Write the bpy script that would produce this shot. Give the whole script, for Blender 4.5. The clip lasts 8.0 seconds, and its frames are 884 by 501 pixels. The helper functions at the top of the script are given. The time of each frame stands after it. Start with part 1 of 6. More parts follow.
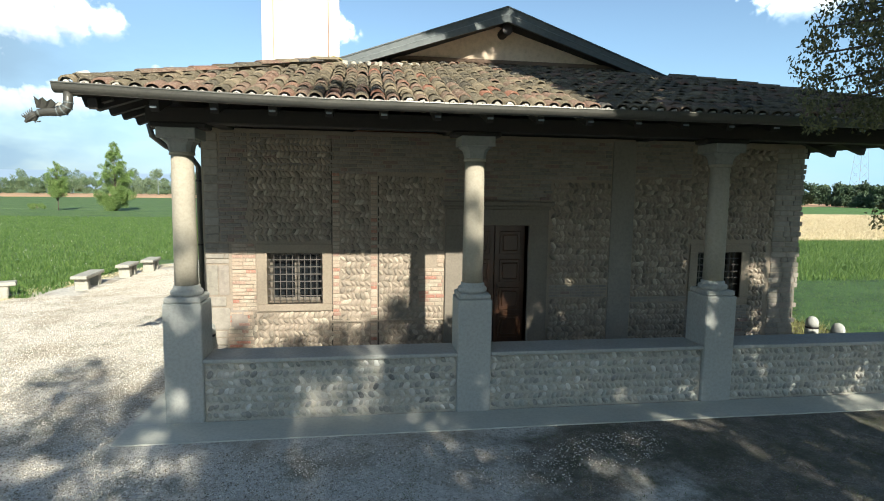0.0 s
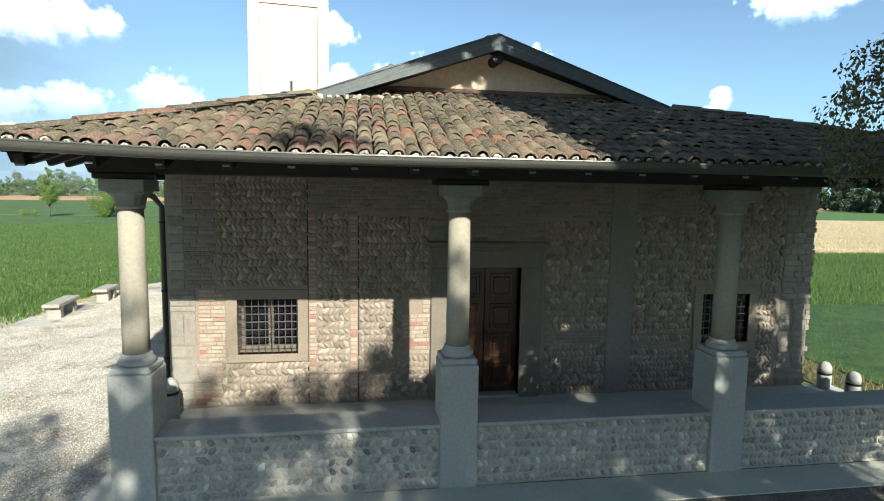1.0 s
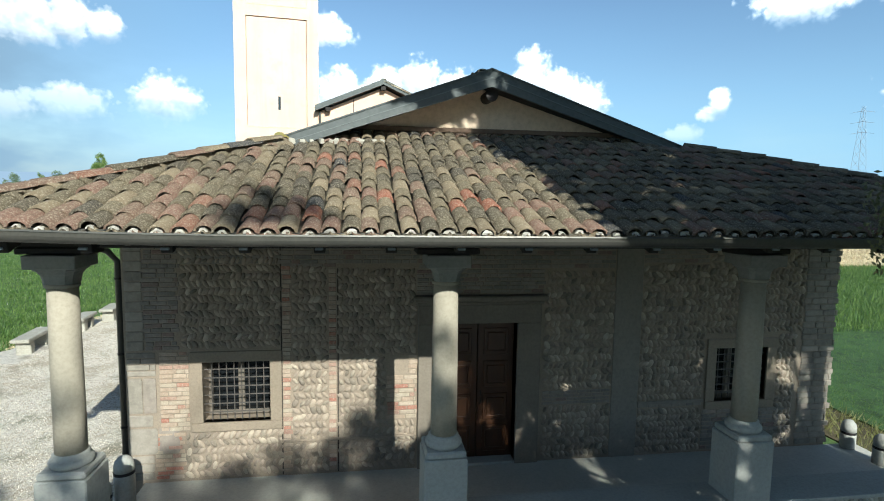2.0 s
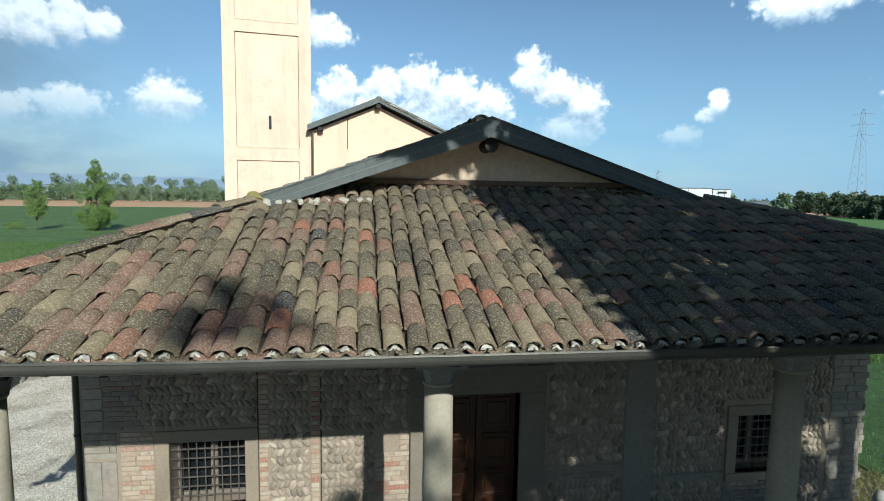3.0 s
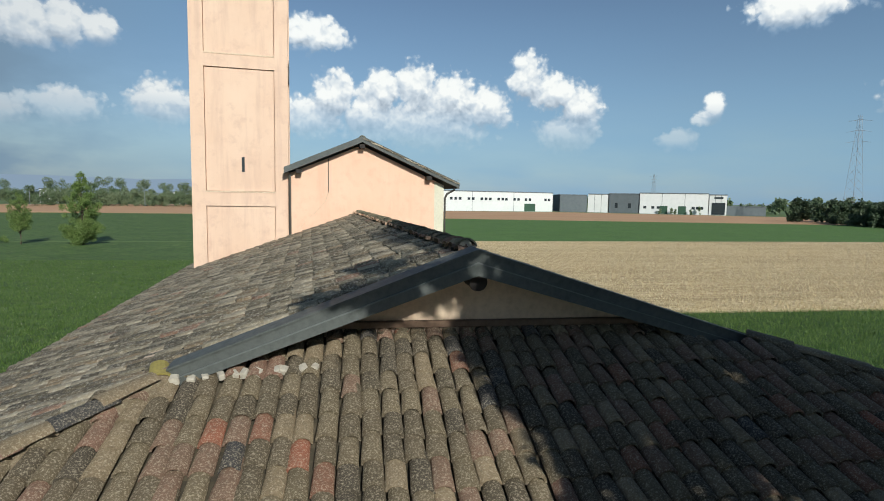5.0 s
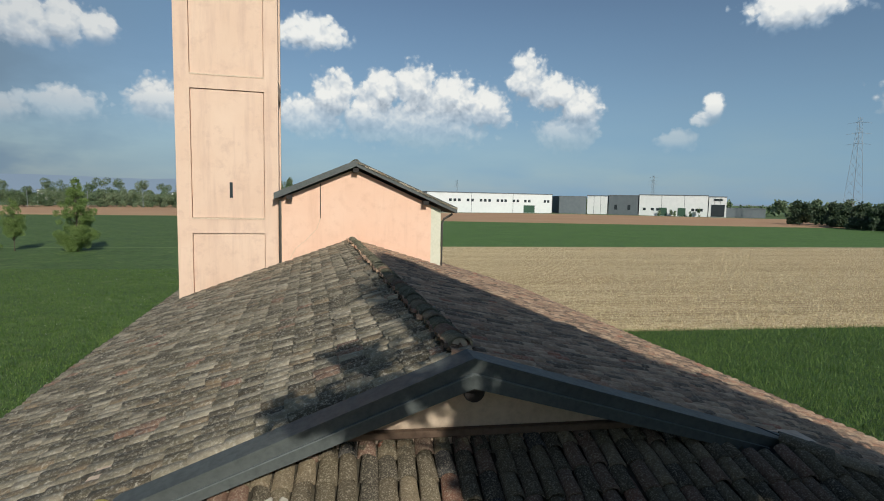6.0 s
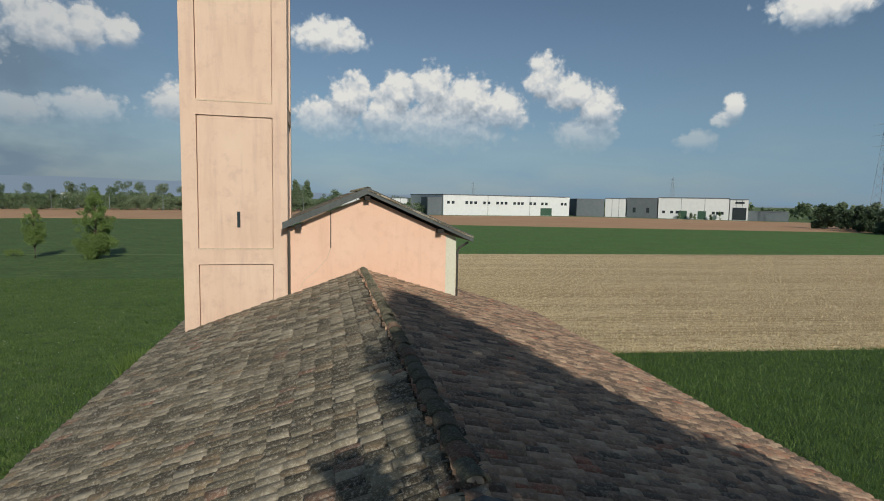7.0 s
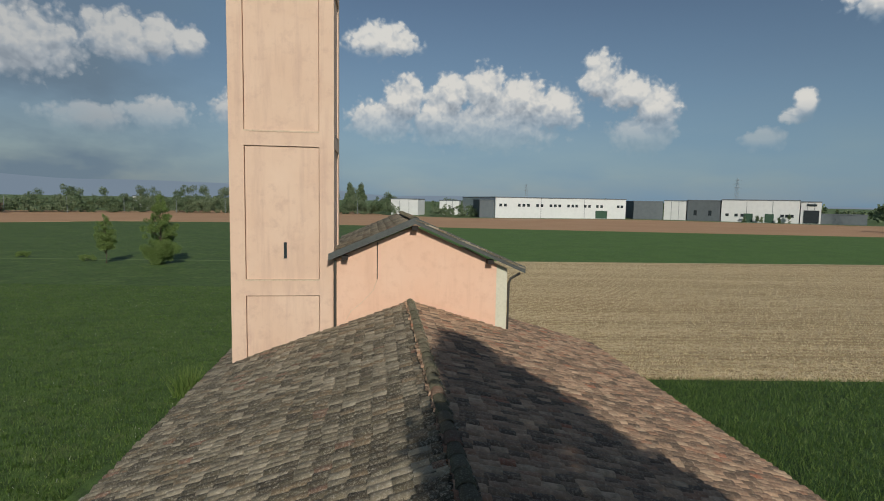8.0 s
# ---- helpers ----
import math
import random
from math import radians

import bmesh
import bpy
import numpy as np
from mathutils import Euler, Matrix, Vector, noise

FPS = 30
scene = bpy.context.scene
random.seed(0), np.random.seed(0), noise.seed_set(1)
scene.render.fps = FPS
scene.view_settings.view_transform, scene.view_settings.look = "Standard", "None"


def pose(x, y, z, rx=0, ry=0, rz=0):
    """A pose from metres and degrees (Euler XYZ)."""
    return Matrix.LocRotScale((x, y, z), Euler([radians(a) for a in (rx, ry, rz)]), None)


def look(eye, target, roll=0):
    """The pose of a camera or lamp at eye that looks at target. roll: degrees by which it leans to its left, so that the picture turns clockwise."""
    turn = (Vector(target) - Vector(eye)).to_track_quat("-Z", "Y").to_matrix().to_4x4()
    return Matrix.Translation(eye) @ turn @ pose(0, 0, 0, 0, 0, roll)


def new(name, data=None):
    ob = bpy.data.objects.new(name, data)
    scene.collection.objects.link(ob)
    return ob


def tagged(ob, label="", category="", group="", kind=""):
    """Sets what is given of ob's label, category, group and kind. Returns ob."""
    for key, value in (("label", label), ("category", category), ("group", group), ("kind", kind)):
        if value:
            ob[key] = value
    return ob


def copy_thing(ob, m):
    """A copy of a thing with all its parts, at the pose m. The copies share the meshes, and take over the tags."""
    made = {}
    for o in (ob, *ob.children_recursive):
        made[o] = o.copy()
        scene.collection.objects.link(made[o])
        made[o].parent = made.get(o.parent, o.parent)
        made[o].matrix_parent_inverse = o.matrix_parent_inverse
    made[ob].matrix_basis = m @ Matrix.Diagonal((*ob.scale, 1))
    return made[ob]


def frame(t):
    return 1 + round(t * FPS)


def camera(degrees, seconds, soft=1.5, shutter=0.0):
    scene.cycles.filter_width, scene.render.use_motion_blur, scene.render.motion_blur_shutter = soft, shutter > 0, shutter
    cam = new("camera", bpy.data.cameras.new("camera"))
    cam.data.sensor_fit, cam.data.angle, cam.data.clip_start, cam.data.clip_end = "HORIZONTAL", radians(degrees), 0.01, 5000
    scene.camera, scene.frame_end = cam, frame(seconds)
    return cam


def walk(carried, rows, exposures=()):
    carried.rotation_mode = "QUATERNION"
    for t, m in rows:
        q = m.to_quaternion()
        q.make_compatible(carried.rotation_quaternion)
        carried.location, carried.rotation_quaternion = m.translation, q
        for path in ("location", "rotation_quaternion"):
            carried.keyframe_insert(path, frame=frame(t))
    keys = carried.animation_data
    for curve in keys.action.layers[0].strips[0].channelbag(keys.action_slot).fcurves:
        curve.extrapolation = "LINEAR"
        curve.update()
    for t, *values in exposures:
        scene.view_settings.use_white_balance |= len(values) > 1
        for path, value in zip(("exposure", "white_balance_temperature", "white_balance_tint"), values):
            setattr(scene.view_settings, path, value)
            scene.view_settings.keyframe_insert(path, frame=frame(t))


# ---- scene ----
cam = camera(78.0, 8.0, soft=1.0)
PATH = [
    (0, (0.264, 0.218, 2.962), (0.546, 2.187, 2.753), 0.8),
    (0.5, (0.407, 0.572, 3.264), (0.692, 2.541, 3.06), 0.8),
    (1, (0.578, 1.002, 3.612), (0.867, 2.971, 3.41), 0.9),
    (1.5, (0.749, 1.472, 3.98), (1.04, 3.441, 3.779), 0.9),
    (3, (1.057, 2.794, 5.153), (1.351, 4.763, 4.956), 0.9),
    (3.5, (1.178, 3.266, 5.56), (1.475, 5.234, 5.364), 0.9),
    (4, (1.308, 3.689, 5.903), (1.607, 5.657, 5.71), 1.0),
    (4.5, (1.442, 4.132, 6.287), (1.745, 6.099, 6.096), 0.9),
    (5, (1.542, 4.532, 6.677), (1.848, 6.499, 6.489), 1.0),
    (6.5, (1.809, 5.777, 7.96), (2.118, 7.744, 7.772), 1.1),
    (7, (1.876, 6.214, 8.38), (2.126, 8.189, 8.196), 1.1),
    (7.5, (1.944, 6.601, 8.819), (2.104, 8.586, 8.636), 1.0),
    (8, (2.006, 7.026, 9.237), (2.067, 9.017, 9.054), 1.0),
]
walk(cam, [(t, look(eye, target, roll)) for t, eye, target, roll in PATH],
     exposures=[(0.0, 0.97, 6350, 4), (1.5, 0.80, 6000, 1), (3.0, 0.29, 5750, 0), (4.5, -0.05, 6100, 5), (6.5, -0.42, 6400, 8), (8.0, -0.70, 6550, 9)])

# ---- light ----
SUN_SIDE, SUN_RISE = 0.23, 0.596
SUN = Vector((SUN_SIDE, -1.0, SUN_RISE)).normalized()
world = bpy.data.worlds.new("sky")
scene.world = world
world.use_nodes = True
sky = world.node_tree.nodes.new("ShaderNodeTexSky")
sky.sky_type, sky.sun_disc = "NISHITA", False
sky.sun_elevation, sky.sun_rotation = math.asin(SUN.z), math.atan2(SUN.x, SUN.y)
sky.dust_density, sky.air_density, sky.ozone_density = 0.4, 1.0, 1.6
back = world.node_tree.nodes["Background"]
back.inputs["Strength"].default_value = 0.086
world.node_tree.links.new(sky.outputs[0], back.inputs["Color"])
sun = new("sun", bpy.data.lights.new("sun", "SUN"))
sun.data.energy, sun.data.angle, sun.data.color = 4.9, radians(0.55), (1.0, 0.94, 0.85)
sun.matrix_world = look(SUN * 60, (0, 0, 0))


# ---- materials ----
def rgb(h):
    return tuple((((int(h[i:i + 2], 16) / 255) + 0.055) / 1.055) ** 2.4 for i in (0, 2, 4)) + (1,)


class Nodes:
    """A short way to write a material's nodes."""

    def __init__(self, name):
        self.mat = bpy.data.materials.new(name)
        self.mat.use_nodes = True
        self.tree = self.mat.node_tree
        self.shader = self.tree.nodes["Principled BSDF"]
        self.where = self.tree.nodes.new("ShaderNodeNewGeometry").outputs["Position"]

    def link(self, a, socket):
        if hasattr(a, "is_output"):
            self.tree.links.new(a, socket)
        else:
            socket.default_value = a

    def add(self, kind, out=0, operation=None, clamp=False, **ins):
        n = self.tree.nodes.new(kind)
        if operation:
            n.operation = operation
        if clamp:
            n.use_clamp = True
        for k, v in ins.items():
            k = k.replace("_", " ")
            self.link(v, n.inputs[int(k[1:])] if k[0] == "i" and k[1:].isdigit() else n.inputs[k])
        return n.outputs[out]

    def noise(self, scale, detail=4.0, rough=0.55, at=None, stretch=None, distort=0.0):
        v = at or self.where
        if stretch:
            v = self.add("ShaderNodeVectorMath", 0, "MULTIPLY", i0=v, i1=stretch)
        return self.add("ShaderNodeTexNoise", 0, Vector=v, Scale=scale, Detail=detail, Roughness=rough, Distortion=distort)

    def math(self, op, a, b=0.0, clamp=False):
        return self.add("ShaderNodeMath", 0, op, clamp, i0=a, i1=b)

    def ramp(self, fac, stops, interp="LINEAR"):
        n = self.tree.nodes.new("ShaderNodeValToRGB")
        n.color_ramp.interpolation = interp
        e = n.color_ramp.elements
        while len(e) < len(stops):
            e.new(0.5)
        for el, (p, c) in zip(e, stops):
            el.position = p
            el.color = rgb(c) if isinstance(c, str) else (c, c, c, 1)
        self.link(fac, n.inputs[0])
        return n.outputs[0]

    def mix(self, fac, a, b, blend="MIX"):
        n = self.tree.nodes.new("ShaderNodeMix")
        n.data_type, n.blend_type = "RGBA", blend
        for sock, v in ((n.inputs[0], fac), (n.inputs[6], a), (n.inputs[7], b)):
            self.link(rgb(v) if isinstance(v, str) else v, sock)
        return n.outputs[2]

    def pick(self):
        """One random number for each piece, joined or single."""
        a = self.add("ShaderNodeObjectInfo", 5)
        g = self.tree.nodes.new("ShaderNodeNewGeometry").outputs["Random Per Island"]
        return self.math("FRACT", self.math("ADD", a, g))

    def done(self, colour, rough=0.8, bump=None, strength=0.3, distance=0.01, metal=0.0):
        self.link(rgb(colour) if isinstance(colour, str) else colour, self.shader.inputs["Base Color"])
        self.link(rough, self.shader.inputs["Roughness"])
        self.shader.inputs["Metallic"].default_value = metal
        if bump is not None:
            self.link(self.add("ShaderNodeBump", 0, Height=bump, Strength=strength, Distance=distance), self.shader.inputs["Normal"])
        return self.mat


def mottled(name, a, b, c, big=1.2, fine=25.0, rough=0.85, bump=0.3, distance=0.006, metal=0.0, grain=0.35, stretch=None):
    """Two colours in patches, a third in fine grain, with a bump of the grain."""
    n = Nodes(name)
    patch = n.ramp(n.noise(big, 5, 0.6, stretch=stretch), [(0.3, 0.0), (0.7, 1.0)])
    fineness = n.noise(fine, 4, 0.65, stretch=stretch)
    col = n.mix(patch, a, b)
    col = n.mix(n.math("MULTIPLY", n.ramp(fineness, [(0.42, 0.0), (0.68, 1.0)]), grain), col, c)
    return n.done(col, n.ramp(fineness, [(0.2, max(rough - 0.1, 0)), (0.8, min(rough + 0.08, 1))]), fineness, bump, distance, metal)


def pieces(name, stops, spot="b9b2a2", spots=0.35, grain=18.0, rough=0.85, bump=0.35, distance=0.006, patch=0.45, dirt=0.4, dirt_colour="3f392f", stain_colour="", drifts=0.0):
    """Each piece takes its own colour; stains run over them."""
    n = Nodes(name)
    col = n.ramp(n.pick(), stops, "CONSTANT")
    fineness = n.noise(grain, 5, 0.7)
    stain = n.noise(2.3, 5, 0.65)
    col = n.mix(n.math("MULTIPLY", n.ramp(stain, [(0.4, 0.0), (0.7, 1.0)]), patch), col, stain_colour or stops[0][1])
    col = n.mix(n.math("MULTIPLY", n.ramp(fineness, [(0.5, 0.0), (0.66, 1.0)]), spots), col, spot)
    if drifts:  # lichen grows on some stretches only
        spots = n.math("MULTIPLY", n.ramp(n.noise(3.7, 4, 0.6), [(0.4, 1.0 - drifts), (0.62, 1.0)]), spots)
    dark = n.noise(grain * 0.4, 4, 0.6)
    col = n.mix(n.math("MULTIPLY", n.ramp(dark, [(0.45, 0.0), (0.7, 1.0)]), dirt), col, dirt_colour)
    speck = n.noise(grain * 3.2, 3, 0.6)
    col = n.mix(n.math("MULTIPLY", n.ramp(speck, [(0.58, 0.0), (0.68, 1.0)]), n.math("MULTIPLY", spots, 0.6)), col, spot)
    return n.done(col, rough, n.math("ADD", fineness, n.math("MULTIPLY", speck, 0.5)), bump, distance)


def weathered(name, a, b, c):
    """Old lime plaster: cloudy patches, rain streaks that run down, fine grain."""
    n = Nodes(name)
    col = n.mix(n.ramp(n.noise(0.6, 5, 0.6), [(0.32, 0.0), (0.68, 1.0)]), a, b)
    streak = n.noise(1.5, 5, 0.65, stretch=(2.2, 2.2, 0.22))
    col = n.mix(n.math("MULTIPLY", n.ramp(streak, [(0.5, 0.0), (0.72, 1.0)]), 0.5), col, c)
    blot = n.noise(2.6, 6, 0.7)
    col = n.mix(n.math("MULTIPLY", n.ramp(blot, [(0.52, 0.0), (0.7, 1.0)]), 0.45), col, c)
    fine = n.noise(22, 4, 0.65)
    return n.done(col, 0.92, n.math("ADD", fine, n.math("MULTIPLY", blot, 2.0)), 0.2, 0.01)


def turf(name, a, b, dark, pale):
    """Low growth: broad drifts, tufts and fine blades, with pale dry spots."""
    n = Nodes(name)
    col = n.mix(n.ramp(n.noise(0.16, 5, 0.65), [(0.35, 0.0), (0.65, 1.0)]), a, b)
    tuft = n.noise(1.7, 6, 0.72)
    col = n.mix(n.math("MULTIPLY", n.ramp(tuft, [(0.46, 0.0), (0.62, 1.0)]), 0.7), col, dark)
    dry = n.noise(0.55, 6, 0.7)
    col = n.mix(n.math("MULTIPLY", n.ramp(dry, [(0.52, 0.0), (0.7, 1.0)]), 0.55), col, pale)
    fine = n.noise(9, 5, 0.7)
    col = n.mix(n.math("MULTIPLY", n.ramp(fine, [(0.5, 0.0), (0.66, 1.0)]), 0.45), col, dark)
    return n.done(col, 0.85, n.math("ADD", fine, tuft), 0.9, 0.06)


def stubble_soil():
    """Pale chopped straw over brown soil: drilled rows, broken by drifts and grain."""
    n = Nodes("maize_stubble")
    rows = n.noise(1.0, 3, 0.6, stretch=(0.5, 1.35, 1))
    grain = n.noise(4.5, 5, 0.8)
    mixed = n.math("ADD", n.math("MULTIPLY", rows, 0.25), n.math("MULTIPLY", grain, 0.75))
    col = n.ramp(mixed, [(0.36, "66543c"), (0.44, "a28d69"), (0.51, "c9b690"), (0.6, "e2d3af")])
    band = n.noise(1.0, 4, 0.65, stretch=(0.012, 0.32, 1))
    col = n.mix(n.math("MULTIPLY", n.ramp(band, [(0.42, 0.0), (0.6, 1.0)]), 0.6), col, "8d7856")
    col = n.mix(n.math("MULTIPLY", n.ramp(n.noise(0.05, 4, 0.6, stretch=(0.4, 1, 1)), [(0.4, 0.0), (0.65, 1.0)]), 0.45), col, "a58b66")
    return n.done(col, 0.95, mixed, 1.0, 0.08)


M = {}
M["tile"] = pieces("roof_tile_clay", [(0.0, "544a38"), (0.13, "625742"), (0.26, "453d2e"), (0.38, "6b5444"), (0.48, "594f3b"), (0.58, "72644d"), (0.68, "4d4433"),
                                     (0.76, "705445"), (0.83, "3b352a"), (0.89, "7d6e56"), (0.945, "323233"), (0.96, "75503e"), (0.988, "84503b")],
                  spot="bfb49d", spots=0.5, grain=62, bump=0.5, distance=0.006, patch=0.4, dirt=0.3, stain_colour="473d2d", dirt_colour="2e281e", drifts=1.0)
M["tile_main"] = pieces("main_roof_tile_clay", [(0.0, "7f755f"), (0.13, "938871"), (0.26, "5f5645"), (0.38, "9c9079"), (0.5, "4d4536"), (0.6, "877459"), (0.7, "6c624c"), (0.8, "aa9e87"), (0.88, "59513f"), (0.975, "8c6b56")],
                       spot="d8cfbb", spots=0.6, grain=30, bump=0.5, distance=0.008, patch=0.4, dirt=0.4, stain_colour="544b3a", dirt_colour="3d3629")
M["tile_right"] = pieces("right_roof_tile_clay", [(0.0, "a18168"), (0.16, "b79578"), (0.3, "7b6350"), (0.44, "c09e80"), (0.58, "645142"), (0.7, "a77d61"), (0.8, "90755d"), (0.9, "c9ab8c"), (0.97, "a96d51")],
                        spot="e5ceb0", spots=0.4, grain=24, bump=0.5, distance=0.008, patch=0.5, dirt=0.42, stain_colour="655543", dirt_colour="4c4133")
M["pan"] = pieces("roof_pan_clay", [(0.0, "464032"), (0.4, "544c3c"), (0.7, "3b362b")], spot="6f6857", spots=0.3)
M["ridge"] = pieces("ridge_tile_clay", [(0.0, "55523f"), (0.3, "666250"), (0.55, "5d5646"), (0.8, "70624f"), (0.95, "7a5a4a")], spot="a9a58c", spots=0.5, grain=40, dirt=0.3)
M["white_mortar"] = mottled("white_eave_mortar", "bdb7a9", "cfcabe", "8b8577", 9, 60, bump=0.6, distance=0.012)
M["lichen"] = mottled("yellow_lichen_tile", "8a8146", "9c8f4c", "6a6248", 6, 40)
M["mortar"] = mottled("lime_mortar", "aca698", "bcb6a6", "8a8375", 3, 40)
M["wall_mortar"] = mottled("old_wall_mortar", "897c6c", "998a78", "6e6354", 1.1, 34, bump=0.5, distance=0.01)
M["wall_cobble"] = pieces("wall_cobble", [(0.0, "978978"), (0.18, "a89986"), (0.34, "837769"), (0.5, "9c8d7c"), (0.64, "b5a793"), (0.76, "72695c"), (0.88, "948978")],
                         spot="bbad9a", spots=0.25, grain=40, rough=0.8, bump=0.25, patch=0.4, dirt=0.3, dirt_colour="564c41")
M["cobble"] = pieces("river_cobble", [(0.0, "a5a093"), (0.18, "b6b1a3"), (0.34, "9c978c"), (0.48, "aca493"), (0.62, "c2bdb0"), (0.76, "8c887f"), (0.85, "a09f93"), (0.93, "d2cec3"), (0.985, "6b6761")],
                    spot="d6d1c5", spots=0.2, grain=40, rough=0.7, bump=0.2, patch=0.2, dirt=0.22)
M["brick"] = pieces("old_brick", [(0.0, "a38f7b"), (0.25, "ad9a86"), (0.45, "9c7a6a"), (0.6, "a89b87"), (0.8, "9c6756"), (0.9, "b4a390")],
                   spot="c1b6a5", spots=0.4, grain=35, patch=0.5, dirt=0.3, dirt_colour="564c40")
M["grey_brick"] = pieces("grey_brick", [(0.0, "827a70"), (0.3, "8c8378"), (0.55, "766f67"), (0.75, "887d72"), (0.92, "81685f")], spot="9c9589", spots=0.4, grain=35, patch=0.5, dirt=0.3, dirt_colour="4f4840")
M["quoin"] = pieces("quoin_stone", [(0.0, "8b8376"), (0.3, "968d80"), (0.6, "7f776c"), (0.85, "908478")], spot="a79f92", spots=0.3, grain=20, patch=0.5, dirt=0.35, dirt_colour="534c44")
M["stone"] = mottled("grey_sandstone", "a1a098", "aeaca2", "807f78", 0.9, 24, bump=0.25)
# capital stone, darkened in colour for the shade under the eave
M["capital"] = mottled("shaded_capital_stone", "807f78", "8c8a82", "686761", 1.2, 24, bump=0.25)
M["shaft"] = mottled("pale_stone_shaft", "a69c8a", "978f7e", "7d7566", 1.4, 28, bump=0.2)
M["concrete"] = mottled("grey_concrete", "b2b0a2", "c0bdae", "98968a", 0.8, 26, bump=0.3)
M["floor"] = mottled("porch_stone_floor", "acaa9f", "bab7ab", "8e8b82", 0.9, 25)
# a darker copy of the window stone, with porch shade put into its colour
M["shaded_door_stone"] = mottled("shaded_door_stone", "746a5d", "807668", "5e564b", 1.6, 26)
M["grille"] = mottled("weathered_iron", "4f4b47", "5b5651", "6b5a4b", 3, 60, rough=0.6, metal=0.2)
M["pilaster"] = mottled("pilaster_plaster", "7f776d", "8b8377", "676156", 0.9, 20, bump=0.35)
M["frame_stone"] = mottled("window_stone", "887b69", "938472", "6b6153", 1.6, 26)
M["metal"] = mottled("grey_painted_sheet", "4a4f4d", "585d5a", "353a38", 0.9, 16, rough=0.6, bump=0.1, metal=0.0, grain=0.45)
M["metal_worn"] = mottled("worn_sheet_edge", "616866", "6f7573", "4a4f4d", 1.5, 20, rough=0.6, bump=0.05)
M["copper"] = mottled("tarnished_gutter", "55534d", "636058", "42403c", 1.0, 30, rough=0.45, bump=0.08, metal=0.5, grain=0.25)
M["iron"] = mottled("black_iron", "2a2a2b", "343232", "4b3a2e", 3, 60, rough=0.55, metal=0.6)
M["wood_dark"] = mottled("dark_beam_wood", "201b17", "2a231d", "15120f", 1.5, 18, rough=0.75, stretch=(6, 1, 6))
M["door"] = mottled("brown_door_wood", "3b2517", "4a2f1d", "25170f", 1.2, 20, rough=0.36, stretch=(8, 8, 1))
M["glass"] = mottled("dusty_dark_glass", "15181a", "1b1e20", "2a2c2c", 1.5, 20, rough=0.15, bump=0.02)
M["plaster_pink"] = weathered("salmon_plaster", "e4bba0", "eac7ae", "d3aa90")
M["plaster_tower"] = weathered("tower_plaster", "d8baa2", "e0c5ae", "c0a190")
M["plaster_gable"] = mottled("stained_plaster", "d2bba2", "dcc8b0", "a8937c", 0.9, 12, rough=0.92, bump=0.2, grain=0.4)
M["band"] = mottled("pale_band_plaster", "cfcdb6", "d8d5c2", "b8b6a0", 0.8, 14)
M["grass"] = turf("meadow_grass", "445f29", "577133", "283d19", "76834a")
M["crop"] = turf("green_crop", "345121", "44622b", "1c3011", "587239")
M["stubble"] = stubble_soil()
M["soil"] = mottled("bare_brown_soil", "b08a66", "bd9874", "9c7755", 0.05, 1.5, grain=0.4)
M["far_crop"] = turf("far_crop", "4a6a2b", "587934", "3d5a24", "6a8340")
M["far_land"] = mottled("far_meadow", "4a6433", "5d7440", "6f6a4a", 0.012, 0.3)
M["white_clad"] = mottled("white_cladding", "d3d6d4", "dadcda", "bfc3c2", 0.05, 0.6, bump=0.02, grain=0.3)
M["grey_clad"] = mottled("grey_cladding", "5f676b", "687074", "525a5e", 0.05, 0.6, bump=0.02, grain=0.3)
M["window_dark"] = mottled("far_window", "2c3438", "343c40", "20272a", 0.3, 2, rough=0.2, bump=0.02)
M["green_gate"] = mottled("green_gate", "33503f", "3a5846", "2b4436", 0.3, 2)
M["bark"] = mottled("bark", "5b5044", "6d6152", "3d352d", 3, 25, bump=0.8, distance=0.02, stretch=(3, 3, 0.6))
# steel paled towards haze for the far pylons; poles and clips share it
M["steel"] = mottled("haze_pale_steel", "858d94", "8f979d", "747c83", 0.5, 5, rough=0.6, metal=0.0)


def leafy(name, a, b, c, drift=None):
    """Leaves, each of its own shade; drift: a second colour that whole trees take on."""
    n = Nodes(name)
    col = n.ramp(n.pick(), [(0.0, a), (0.4, b), (0.8, c)])
    if drift:
        col = n.mix(n.ramp(n.noise(0.07, 3, 0.6), [(0.42, 0.0), (0.6, 0.85)]), col, drift)
    n.shader.inputs["Transmission Weight"].default_value = 0.0
    m = n.done(n.mix(n.ramp(n.noise(0.8), [(0.3, 0.0), (0.7, 0.5)]), col, a), 0.6)
    t = n.tree
    tr = t.nodes.new("ShaderNodeBsdfTranslucent")
    t.links.new(col, tr.inputs["Color"])
    mx = t.nodes.new("ShaderNodeMixShader")
    mx.inputs[0].default_value = 0.3
    t.links.new(n.shader.outputs[0], mx.inputs[1])
    t.links.new(tr.outputs[0], mx.inputs[2])
    t.links.new(mx.outputs[0], t.nodes["Material Output"].inputs[0])
    return m


M["leaf"] = leafy("tree_leaf", "5c7437", "728a48", "90a361")
M["leaf_dark"] = leafy("shade_leaf", "37451f", "49582a", "5c6836")
# far leaves are greyed in their own colour to stand for haze
M["leaf_far"] = leafy("far_leaf", "4d6049", "5f7653", "7c8e64", "8d9a78")
M["leaf_copse"] = leafy("copse_leaf", "33452f", "42563a", "57694c", "5d6b52")
M["leaf_bough"] = leafy("bough_leaf", "5a5a35", "6f6c45", "8b865c")
M["leaf_brown"] = leafy("bare_hedge", "5a4a40", "6b5c4c", "7a6d5a")
